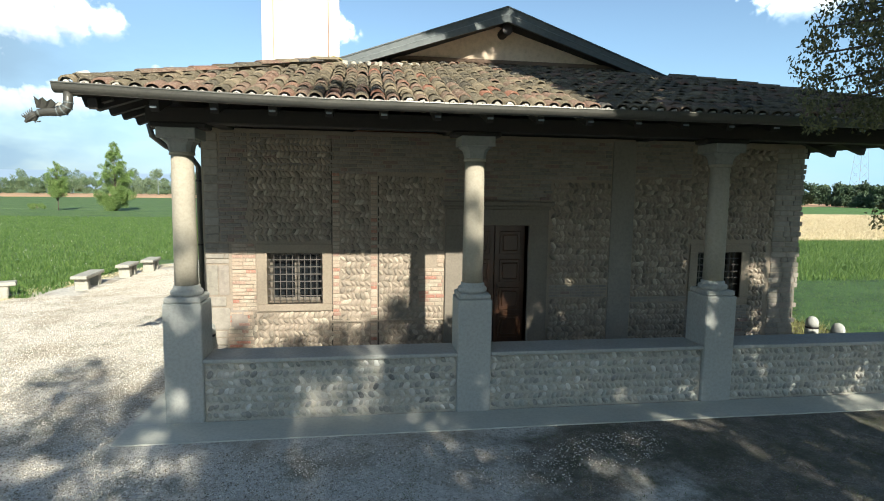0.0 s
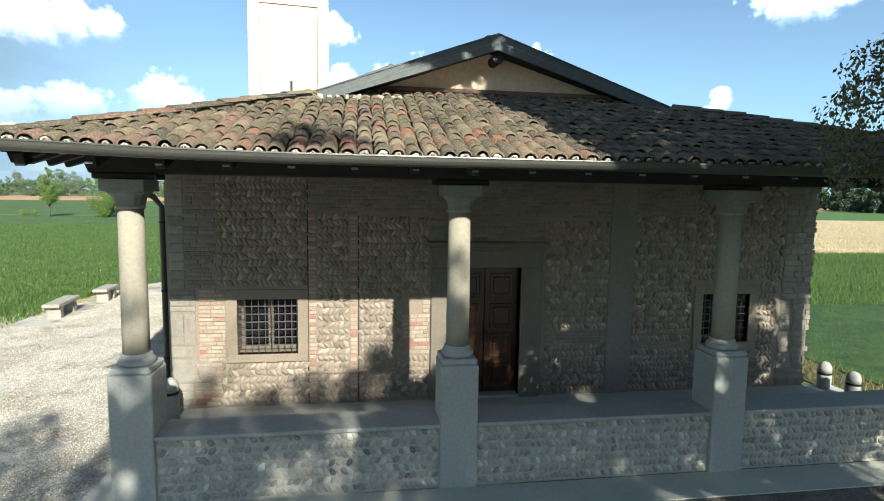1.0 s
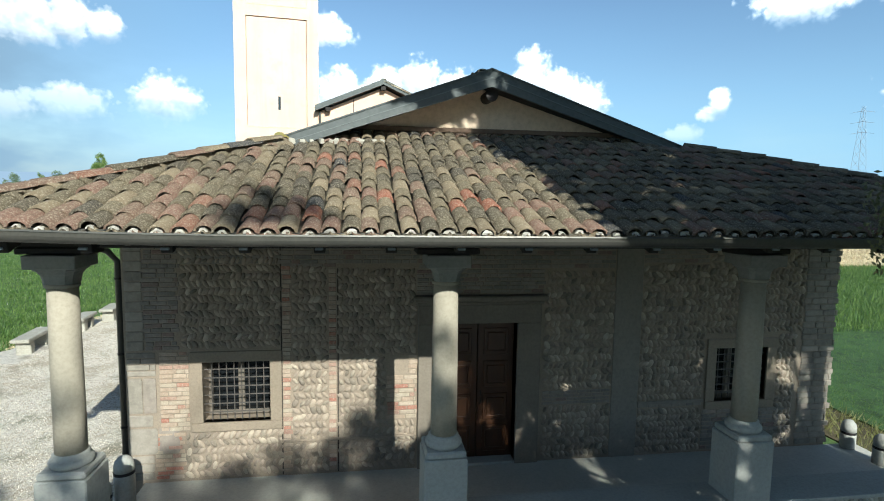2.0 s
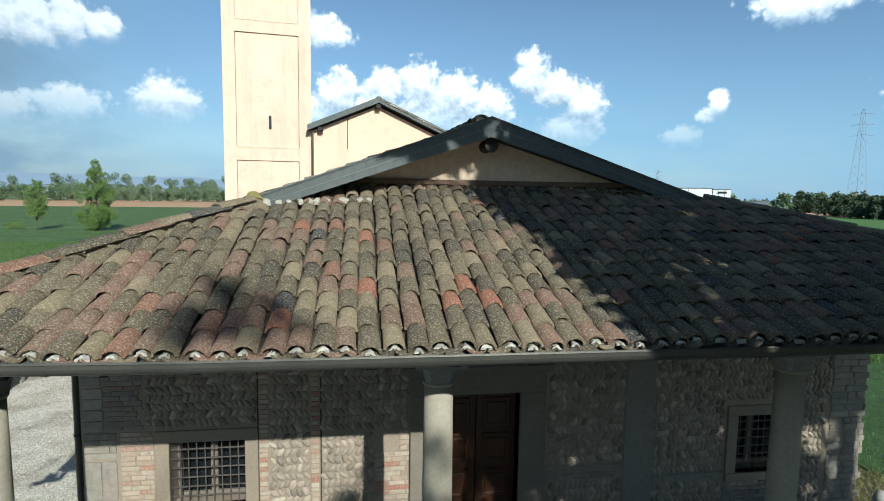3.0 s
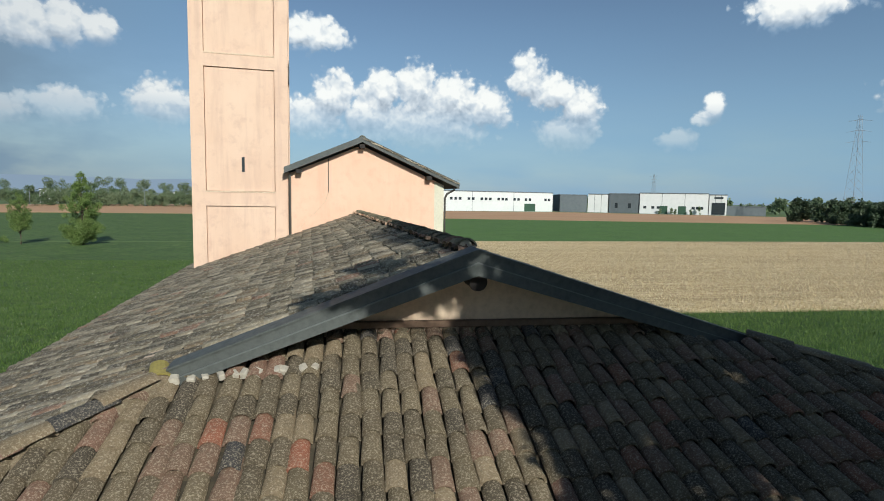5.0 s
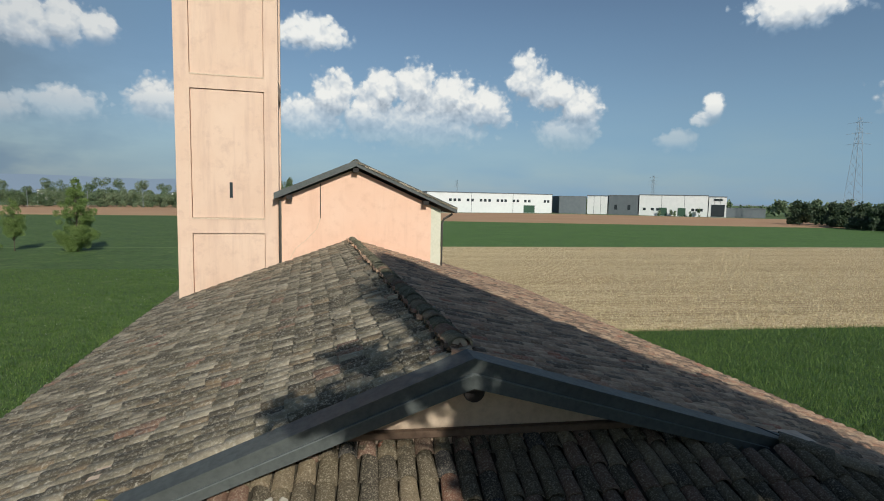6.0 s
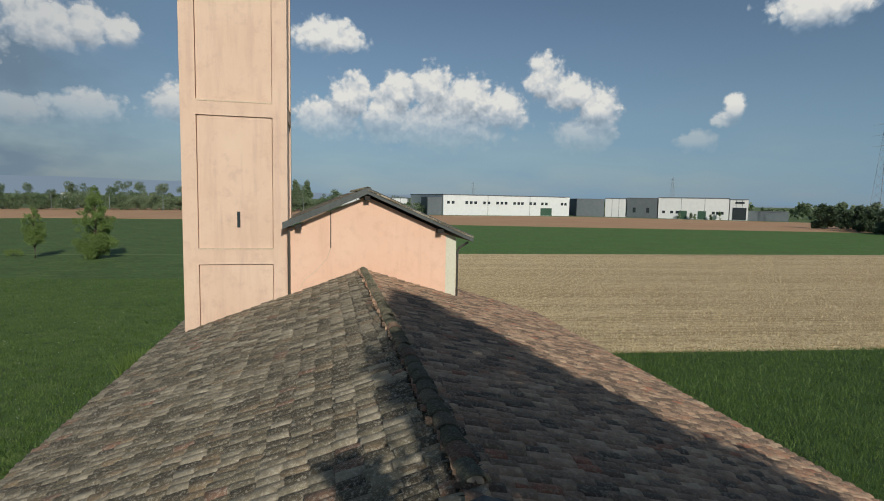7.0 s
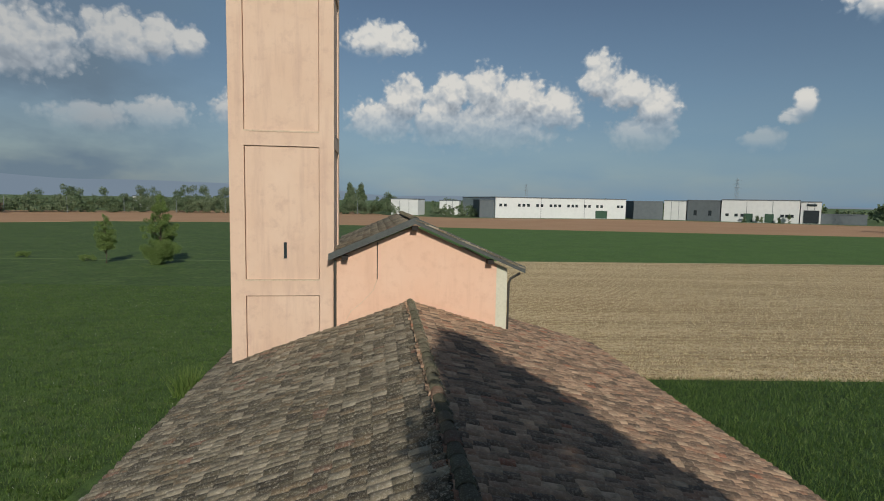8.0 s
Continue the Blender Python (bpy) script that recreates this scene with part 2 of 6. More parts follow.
M["leaf_olive"] = leafy("olive_leaf", "686b3b", "80814b", "9a9663")
M["blade"] = leafy("grass_blade", "557132", "69833d", "859651")
M["blade_crop"] = leafy("crop_blade", "3b5722", "567532", "7b914a")
M["straw"] = leafy("straw", "d6c69e", "eadcb8", "b8a67e")


# ---- building helpers ----
def tidy(name, verts, faces, mat, parent=None, label="", smooth=False):
    me = bpy.data.meshes.new(name)
    me.from_pydata([tuple(v) for v in verts], [], faces)
    me.materials.append(mat)
    if smooth:
        me.polygons.foreach_set("use_smooth", [True] * len(me.polygons))
    me.update()
    ob = new(name, me)
    if parent:
        ob.parent = parent
        ob.matrix_parent_inverse = parent.matrix_basis.inverted()
    if label:
        ob["label"] = label
    return ob


class Bag:
    """Gathers the verts and faces of one mesh."""

    def __init__(self):
        self.v, self.f, self.n = [], [], 0

    def add(self, verts, faces):
        self.v.extend(map(tuple, verts))
        n = self.n
        self.f.extend([tuple(i + n for i in f) for f in faces])
        self.n += len(verts)
        return self

    def box(self, x0, x1, y0, y1, z0, z1, turn=None):
        v = [(x, y, z) for z in (z0, z1) for y in (y0, y1) for x in (x0, x1)]
        if turn:
            v = [turn @ Vector(p) for p in v]
        return self.add(v, [(0, 2, 3, 1), (4, 5, 7, 6), (0, 1, 5, 4), (2, 6, 7, 3), (0, 4, 6, 2), (1, 3, 7, 5)])

    def slab(self, top, down):
        """A flat polygon with thickness along the vector down."""
        top, down, n = [Vector(p) for p in top], Vector(down), len(top)
        v = top + [p + down for p in top]
        return self.add(v, [tuple(range(n)), tuple(range(2 * n - 1, n - 1, -1))] + [(i, i + n, (i + 1) % n + n, (i + 1) % n) for i in range(n)])

    def lathe(self, profile, seg=20, at=(0, 0, 0)):
        v, f = [], []
        for r, z in profile:
            for i in range(seg):
                a = 2 * math.pi * i / seg
                v.append((at[0] + r * math.cos(a), at[1] + r * math.sin(a), at[2] + z))
        for k in range(len(profile) - 1):
            for i in range(seg):
                j = (i + 1) % seg
                f.append((k * seg + i, k * seg + j, (k + 1) * seg + j, (k + 1) * seg + i))
        f.append(tuple(range(seg - 1, -1, -1)))
        f.append(tuple(range((len(profile) - 1) * seg, len(profile) * seg)))
        return self.add(v, f)

    def tube(self, path, radii, seg=8):
        path = [Vector(p) for p in path]
        radii = radii if isinstance(radii, (list, tuple)) else [radii] * len(path)
        v, f = [], []
        for k, p in enumerate(path):
            d = (path[min(k + 1, len(path) - 1)] - path[max(k - 1, 0)]).normalized()
            q = d.to_track_quat("Z", "Y")
            for i in range(seg):
                a = 2 * math.pi * i / seg
                v.append(p + q @ Vector((math.cos(a), math.sin(a), 0)) * radii[k])
        for k in range(len(path) - 1):
            for i in range(seg):
                j = (i + 1) % seg
                f.append((k * seg + i, k * seg + j, (k + 1) * seg + j, (k + 1) * seg + i))
        f.append(tuple(range(seg - 1, -1, -1)))
        f.append(tuple(range((len(path) - 1) * seg, len(path) * seg)))
        return self.add(v, f)

    def soft_box(self, x0, x1, y0, y1, z0, z1, b=0.01, wobble=0.0, turn=None):
        """A box with chamfered edges."""
        bm = bmesh.new()
        bmesh.ops.create_cube(bm, size=1, matrix=Matrix.LocRotScale(((x0 + x1) / 2, (y0 + y1) / 2, (z0 + z1) / 2), None, (x1 - x0, y1 - y0, z1 - z0)))
        bmesh.ops.bevel(bm, geom=bm.edges[:], offset=b, segments=1, affect="EDGES")
        if wobble:
            for p in bm.verts:
                p.co += Vector((random.uniform(-1, 1), random.uniform(-1, 1), random.uniform(-1, 1))) * wobble
        if turn:
            bmesh.ops.transform(bm, matrix=turn, verts=bm.verts)
        bm.verts.index_update()
        self.add([p.co.copy() for p in bm.verts], [tuple(p.index for p in f.verts) for f in bm.faces])
        bm.free()
        return self

    def to(self, name, mat, parent=None, label="", smooth=False):
        return tidy(name, self.v, self.f, mat, parent, label, smooth)


def thing(name, at, label, category, group="", kind=""):
    ob = new(name)
    ob.empty_display_size = 0.2
    ob.matrix_basis = Matrix.Translation(at)
    return tagged(ob, label, category, group, kind)


def set_piece(name, me, m, parent):
    """A single piece on shared mesh data."""
    ob = new(name, me)
    ob.parent = parent
    ob.matrix_parent_inverse = parent.matrix_basis.inverted()
    ob.matrix_basis = m
    return ob


# ---- ground and fields ----
def sheet(name, poly, z, mat, label, category):
    ob = Bag().slab([(x, y, GROUND + z) for x, y in poly], (0, 0, -z - 0.02 if z > 0 else -0.02)).to(name, mat)
    return tagged(ob, label, category, kind="structure")


GROUND = -0.12
rim = [(4200 * math.cos(2 * math.pi * i / 64), 4200 * math.sin(2 * math.pi * i / 64), GROUND - 0.03) for i in range(64)]
tagged(tidy("ground", rim, [tuple(range(64))], M["far_land"]), "flat green farmland reaching the horizon", "ground", kind="structure")
sheet("meadow", [(-220, -60), (-220, 120), (-133, 184), (-109, 204), (-60, 212), (0, 197), (0, 34), (9.68, 34), (9.68, -60)], 0.0, M["grass"], "short green meadow with white flowers", "meadow")
sheet("crop_field", [(10.95, -40), (10.95, 35), (160, 34), (160, -40)], 0.05, M["crop"], "dense dark green cereal crop", "field")
sheet("stubble_field", [(5, 35), (5, 90.8), (80, 93.8), (260, 98.5), (260, 34)], 0.06, M["stubble"], "pale yellow maize stubble in rows", "field")
sheet("green_field", [(0, 90.6), (0, 197), (40, 190), (154, 176), (300, 152), (300, 100)], 0.05, M["far_crop"], "wide green cereal field", "field")
sheet("bare_field", [(-330, 90), (-133, 184), (-109, 204), (-60, 212), (0, 197), (40, 190), (154, 176), (300, 152), (330, 250), (220, 280), (124, 322), (20, 300), (-20, 330), (-66, 460), (-179, 330), (-330, 250)], 0.07, M["soil"], "strip of bare reddish brown soil", "field")
sheet("field_edge", [(9.70, -30), (9.70, 34), (10.97, 34), (10.97, -30)], 0.02, mottled("weedy_soil", "6a5b44", "5c5a36", "463f2f", 0.8, 12, bump=0.9, distance=0.05, grain=0.6), "strip of bare soil and weeds along the crop", "soil")


def yard_ground():
    """Gravel that gives way to packed earth with sparse grass under the trees."""
    n = Nodes("gravel_yard")
    fine, mid = n.noise(34, 4, 0.7), n.noise(7, 4, 0.6)
    fine = n.math("ADD", n.math("MULTIPLY", fine, 0.6), n.math("MULTIPLY", n.noise(9, 5, 0.75), 0.4))
    gravel = n.ramp(fine, [(0.28, "574f43"), (0.42, "aba396"), (0.55, "d0c9bc"), (0.75, "e3ddd2")])
    drift = n.noise(0.75, 6, 0.65)
    gravel = n.mix(n.math("MULTIPLY", n.ramp(drift, [(0.47, 0.0), (0.62, 1.0)]), 0.6), gravel, "85745a")
    gravel = n.mix(n.math("MULTIPLY", n.ramp(n.noise(1.1, 6, 0.7), [(0.53, 0.0), (0.66, 1.0)]), 0.6), gravel, "57583a")
    grit = n.noise(60, 3, 0.7)
    earth = n.mix(n.ramp(mid, [(0.42, 0.0), (0.62, 1.0)]), "574e41", "776c5b")
    earth = n.mix(n.ramp(grit, [(0.52, 0.0), (0.64, 0.75)]), earth, "aaa498")
    earth = n.mix(n.math("MULTIPLY", n.ramp(n.noise(1.6, 6, 0.7), [(0.46, 0.0), (0.6, 1.0)]), 0.7), earth, "3d4026")
    xyz = n.tree.nodes.new("ShaderNodeSeparateXYZ")
    n.link(n.where, xyz.inputs[0])
    edge = n.math("ADD", n.math("MULTIPLY", xyz.outputs[0], 0.32), n.math("MULTIPLY", n.math("SUBTRACT", n.noise(0.7, 5, 0.65), 0.5), 3.6))
    return n.done(n.mix(n.ramp(edge, [(0.45, 0.0), (1.35, 0.9)]), gravel, earth), 0.9, fine, 1.0, 0.035)


sheet("gravel_yard", [(-13, -30), (-11.45, 14.35), (-10.0, 17.25), (-8.85, 18.3), (-8.23, 23.4), (-6.9, 25.5), (-2.6, 25.5), (-2.6, 9.8), (9.68, 9.8), (9.68, -30)], 0.015, yard_ground(), "pale gravel yard in front of the chapel", "gravel")

# ---- the chapel: axes ----
RIDGE = Vector((2.71, 9.90, 6.15))
BACK = Vector((-0.0847, 0.9964, 0.0))
SIDE = Vector((0.9964, 0.0847, 0.0))
FRONT_EAVE = 6.80
LEFT_W, RIGHT_W = 5.85, 6.95


def on_main(d, s, lift=0.0):
    """A point of the main roof: d metres to the side of the ridge, s metres behind its front end."""
    p = RIDGE + SIDE * d + BACK * s
    p.z = 6.15 - (0.31 * d if d > 0 else -0.355 * d) + lift
    return p


def eave_rise(x):
    """The old eave rises a little towards its open corner."""
    return 0.065 * min(1.0, max(0.0, (-0.2 - x) / 2.7)) ** 1.5


def on_front(x, y, lift=0.0):
    return Vector((x, y, 4.03 + 0.355 * (y - FRONT_EAVE) + lift))


corner_l, corner_r = Vector((-2.90, 6.80, 4.13)), Vector((9.95, 6.80, 4.06))


# ---- roof tiles ----
def tile_mesh(length=0.42, wide=0.087, narrow=0.075, rise=0.072, thick=0.02, seg=6):
    """A half-round clay tile lying along +y, its wide end at y = 0."""
    v, f = [], []
    for y, w, h in ((0.0, wide, rise), (length, narrow, rise * 0.85)):
        for t in (0.0, thick):
            for i in range(seg + 1):
                a = math.pi * i / seg
                v.append((-(w - t) * math.cos(a), y, (h - t) * math.sin(a) - 0.004))
    k = seg + 1
    for i in range(seg):
        f.append((i, i + 1, 2 * k + i + 1, 2 * k + i))
        f.append((k + i, k + i + 1, i + 1, i))
    return v, f


TILE_V, TILE_F = tile_mesh()
tile_data = bpy.data.meshes.new("roof_tile")
tile_data.from_pydata(TILE_V, [], TILE_F)
tile_data.materials.append(M["tile"])
tile_data.polygons.foreach_set("use_smooth", [True] * len(tile_data.polygons))
LOW_V, LOW_F = tile_mesh(0.42, 0.092, 0.083, 0.055)


def low_tile(mat):
    me = bpy.data.meshes.new("roof_tile")
    me.from_pydata(LOW_V, [], LOW_F)
    me.materials.append(mat)
    me.polygons.foreach_set("use_smooth", [True] * len(me.polygons))
    return me


main_data, right_data = low_tile(M["tile_main"]), low_tile(M["tile_right"])


def half_round(length, wide, narrow, rise, mat):
    v, f = tile_mesh(length, wide, narrow, rise, 0.02, 8)
    me = bpy.data.meshes.new("ridge_tile")
    me.from_pydata(v, [], f)
    me.materials.append(mat)
    me.polygons.foreach_set("use_smooth", [True] * len(me.polygons))
    return me


ridge_data = half_round(0.47, 0.122, 0.098, 0.092, M["ridge"])
hip_data = half_round(0.47, 0.118, 0.102, 0.062, M["tile"])


def inside(x, y, poly):
    hit, j = False, len(poly) - 1
    for i in range(len(poly)):
        (xi, yi), (xj, yj) = poly[i], poly[j]
        if (yi > y) != (yj > y) and x < (xj - xi) * (y - yi) / (yj - yi) + xi:
            hit = not hit
        j = i
    return hit


PITCH, ROW = 0.175, 0.272


def tiled_slope(name, origin, along, up, width, height, poly, near, label, plugs=None, data=None, mat=None):
    """Cover tiles over pan tiles. origin: the eave's start; along, up: unit vectors in the slope; poly: plan outline."""
    rnd = random.Random(name)
    normal = along.cross(up).normalized()
    turn = Matrix((along, up, normal)).transposed().to_4x4()
    sheet_ob = Bag()
    slope = tagged(new(name), label, "roof", kind="structure")
    singles, pans, lips = [], Bag(), Bag()
    tv = np.array(LOW_V if data else TILE_V)
    for c in range(int(width / PITCH) + 1):
        drift = rnd.uniform(-0.012, 0.012)
        start = rnd.uniform(-0.02, 0.02)
        for r in range(int(height / ROW) + 1):
            p = origin + along * (c * PITCH + drift + rnd.uniform(-0.012, 0.012)) + up * (r * ROW + start + rnd.uniform(-0.025, 0.025))
            if data is None:
                p.z += eave_rise(p.x)
            mid = p + up * 0.16
            if not inside(mid.x, mid.y, poly):
                continue
            roll, yaw = (5, 4) if data else (3, 2.2)
            m = Matrix.Translation(p + normal * (0.036 + rnd.uniform(-0.004, 0.006))) @ turn @ pose(0, 0, 0, -4.2 + rnd.uniform(-1.8, 1.5), rnd.uniform(-roll, roll), rnd.uniform(-yaw, yaw))
            m = m @ Matrix.Diagonal((rnd.uniform(0.95, 1.05), rnd.uniform(0.92, 1.06), rnd.uniform(0.88, 1.14), 1))
            singles.append(((mid - near).length, m))
            if r == 0 and plugs is not None:
                q = p + normal * 0.030 - up * rnd.uniform(0.0, 0.02)
                s = rnd.uniform(0.6, 1.0)
                plugs.add([q + along * (0.055 * s * rnd.uniform(0.75, 1.1) * math.cos(t)) + normal * (0.05 * s * rnd.uniform(0.7, 1.1) * math.sin(t)) - up * (0.012 * rnd.random()) for t in [math.pi * k / 6 for k in range(7)]] + [q + up * 0.1], [(k, k + 1, 7) for k in range(6)] + [tuple(range(6, -1, -1))])
            # the pan tile between this column and the next
            a, w = p + along * PITCH / 2, PITCH * 0.5
            if r == 0 and plugs is not None:
                lip = []
                for back, drop in ((-0.035, 0.0), (-0.035, 0.018), (0.06, 0.0), (0.06, 0.018)):
                    for k in range(5):
                        q = -1 + 2 * k / 4
                        lip.append(a + along * (q * w) + up * back + normal * (0.002 + 0.05 * q * q - drop))
                lips.add(lip, [(k, k + 1, k + 6, k + 5) for k in range(4)] + [(k + 10, k + 11, k + 1, k) for k in range(4)])
            pts = []
            for vv, lift in ((0.0, 0.012), (0.40, -0.004)):
                for k in range(4):
                    q = -1 + 2 * k / 3
                    pts.append(a + along * (q * w) + up * vv + normal * (lift - 0.034 + 0.05 * q * q))
            pans.add(pts, [(k, k + 1, k + 5, k + 4) for k in range(3)])
    singles.sort(key=lambda e: e[0])
    for d, m in singles[:300]:
        set_piece("roof_tile", data or tile_data, m, slope)
    many = Bag()
    for d, m in singles[300:]:
        a = np.array(m)
        many.add((tv @ a[:3, :3].T + a[:3, 3]).tolist(), TILE_F)
    if many.n:
        tagged(many.to("roof_tiles", mat or M["tile"], slope, smooth=True), kind="stuff")
    if plugs is not None:
        tagged(lips.to("pan_lips", mat or M["tile"], slope, smooth=True), kind="stuff")
        tagged(plugs.to("mortar_plugs", M["white_mortar"], slope), kind="stuff")
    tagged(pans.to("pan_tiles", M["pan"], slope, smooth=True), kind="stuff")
    return slope


front_poly = [(-3.05, 6.75), (9.95, 6.75), (6.3, 9.78), (5.4, 9.86), (5.28, 10.2), (5.0, 10.3), (0.6, 10.3), (-0.18, 9.70)]
along = Vector((1, 0, 0))
up = Vector((0, 1, 0.355)).normalized()
roof_front = tiled_slope("roof_front", Vector((-2.9, 6.74, 3.99)), along, up, 13.0, 4.0, front_poly, Vector((1.2, 6.8, 4.1)), "weathered clay barrel tiles over the porch roof", Bag())
left_poly = [(p.x, p.y) for p in (on_main(-0.05, 0.12), on_main(-0.05, 19), on_main(-6, 19), on_main(-6, -2.4), corner_l, on_main(-2.85, 0.12))]
up_l = (SIDE + Vector((0, 0, 0.355))).normalized()
roof_left = tiled_slope("roof_left", on_main(-LEFT_W - 0.05, 19, -0.04), -BACK, up_l, 22.5, 6.4, left_poly, on_main(-1.5, 1.5), "lichen-grey clay tiles on the main roof", None, main_data, M["tile_main"])
right_poly = [(p.x, p.y) for p in (on_main(0.05, 0.12), on_main(3.3, 0.12), corner_r, on_main(7.2, -3), on_main(7.2, 16.5), on_main(0.05, 16.5))]
up_r = (-SIDE + Vector((0, 0, 0.31))).normalized()
roof_right = tiled_slope("roof_right", on_main(RIGHT_W + 0.05, -4, -0.04), BACK, up_r, 21, 7.6, right_poly, on_main(1.5, 1.5), "weathered pinkish clay tiles on the main roof", None, right_data, M["tile_right"])


def ridge_line(name, a, b, label, data, lift):
    rnd = random.Random(name)
    line = tagged(new(name), label, "roof ridge", kind="structure")
    d = (b - a).normalized()
    side = d.cross(Vector((0, 0, 1))).normalized()
    top = side.cross(d)
    turn = Matrix((side, d, top)).transposed().to_4x4()
    n = int((b - a).length / 0.34)
    bed = Bag()
    for i in range(n):
        m = Matrix.Translation(a + d * (i * 0.34) + top * (lift + rnd.uniform(-0.006, 0.012))) @ turn @ pose(0, 0, 0, -2.2 + rnd.uniform(-0.8, 0.8), rnd.uniform(-4, 4), rnd.uniform(-2.5, 2.5))
        set_piece("ridge_tile", data, m, line)
    h, low = Vector((0, 0, lift + 0.03)), Vector((0, 0, 0.13))
    bed.add([a - side * 0.12 - low, a + side * 0.12 - low, a + h, b - side * 0.12 - low, b + side * 0.12 - low, b + h], [(0, 2, 1), (3, 4, 5), (0, 3, 5, 2), (1, 2, 5, 4), (0, 1, 4, 3)])
    bed.to("tile_bed", M["ridge"], line)
    Bag().tube([a + d * 0.03 + top * lift, a + d * 0.14 + top * lift], [0.075, 0.085], 12).to("end_plug", M["mortar"], line)
    return line


ridge_line("ridge_main", on_main(0, 0.30, 0.0), on_main(0, 13.6, 0.0), "mossy half-round ridge tiles", ridge_data, 0.025)
ridge_line("hip_left", corner_l + Vector((0.05, 0.05, -0.03)), Vector((-0.12, 9.58, 5.08)), "clay hip tiles bedded in mortar", hip_data, 0.045)
ridge_line("hip_right", corner_r + Vector((-0.05, 0.05, -0.01)), Vector((5.95, 10.05, 5.16)), "clay hip tiles bedded in mortar", hip_data, 0.06)

# boards under the tiles
deck = Bag()
deck.slab([on_front(-2.85, 6.85, -0.06), on_front(9.9, 6.85, -0.06), on_front(5.9, 10.3, -0.06), on_front(-0.05, 10.3, -0.06)], (0, 0, -0.03))
tagged(deck.to("porch_ceiling", M["wood_dark"]), "dark boarded underside of the porch roof", "ceiling", kind="structure")
deck = Bag()
deck.slab([on_main(0, 0.05, -0.07), on_main(0, 19, -0.07), on_main(-5.8, 19, -0.07), on_main(-5.8, -2.5, -0.07), on_main(-2.8, 0.05, -0.07)], (0, 0, -0.03))
tagged(deck.to("roof_deck_left", M["wood_dark"]), "dark roof boards under the tiles", "roof deck", kind="structure")
deck = Bag()
deck.slab([on_main(0, 0.05, -0.07), on_main(3.2, 0.05, -0.07), on_main(6.9, -3.4, -0.07), on_main(6.9, 16.4, -0.07), on_main(0, 16.4, -0.07)], (0, 0, -0.03))
tagged(deck.to("roof_deck_right", M["wood_dark"]), "dark roof boards under the tiles", "roof deck", kind="structure")

# ---- walls ----
WALL_Y = 10.15
W1, W2, DOOR = (-1.44, -0.48, 0.95, 1.87), (6.80, 7.75, 0.95, 1.87), (2.12, 3.32, 0.06, 2.38)
X0, X1 = -2.50, 9.00


def holed_wall(bag, x0, x1, z0, z1, y0, y1, holes):
    xs = sorted({x0, x1, *[h[0] for h in holes], *[h[1] for h in holes]})
    for a, b in zip(xs, xs[1:]):
        cuts = sorted([(h[2], h[3]) for h in holes if h[0] <= a and h[1] >= b])
        z = z0
        for c0, c1 in cuts:
            if c0 > z:
                bag.box(a, b, y0, y1, z, c0)
            z = c1
        bag.box(a, b, y0, y1, z, z1)


facade = Bag()
holed_wall(facade, X0, X1, -0.15, 4.02, WALL_Y, WALL_Y + 0.5, [W1, W2, DOOR])
wall_facade = tagged(facade.to("wall_facade", M["wall_mortar"]), "old facade of river cobbles, bricks and stone quoins", "wall", kind="structure")
side_l = Bag().slab([(X0, WALL_Y + 0.5, 4.0), (X0 + 0.45, WALL_Y + 0.5, 4.0), (X0 + 0.45 - 1.1, 23.4, 4.0), (X0 - 1.1, 23.4, 4.0)], (0, 0, -4.15))
tagged(side_l.to("wall_left", M["wall_mortar"]), "rough stone side wall of the chapel", "wall", kind="structure")
side_r = Bag().slab([(X1, WALL_Y + 0.5, 4.0), (X1 - 0.45, WALL_Y + 0.5, 4.0), (X1 - 1.6, 26.5, 4.0), (X1 - 1.15, 26.5, 4.0)], (0, 0, -4.15))
tagged(side_r.to("wall_right", M["wall_mortar"]), "rough stone side wall of the chapel", "wall", kind="structure")
rear = Bag().box(-3.6, 8.0, 26.5, 26.9, -0.15, 4.0)
tagged(rear.to("wall_rear", M["wall_mortar"]), "rough stone rear wall of the chapel", "wall", kind="structure")
gable = Bag().slab([(-0.6, 10.26, 5.02), (6.6, 10.26, 5.02), (6.0, 10.26, 5.10), (2.67, 10.26, 6.10), (0.0, 10.26, 5.16)], (0, 0.3, 0))
wall_gable = tagged(gable.to("wall_gable", M["plaster_gable"]), "stained beige plaster gable under the roof edge", "wall", kind="structure")
ledge = Bag().soft_box(0.6, 5.05, 10.19, 10.27, 5.31, 5.38, 0.008)
tagged(ledge.to("gable_ledge", mottled("stained_ledge", "6a5646", "7a6452", "4a3c31", 1.5, 20)), "dark stained ledge along the gable foot", "ledge", kind="structure")
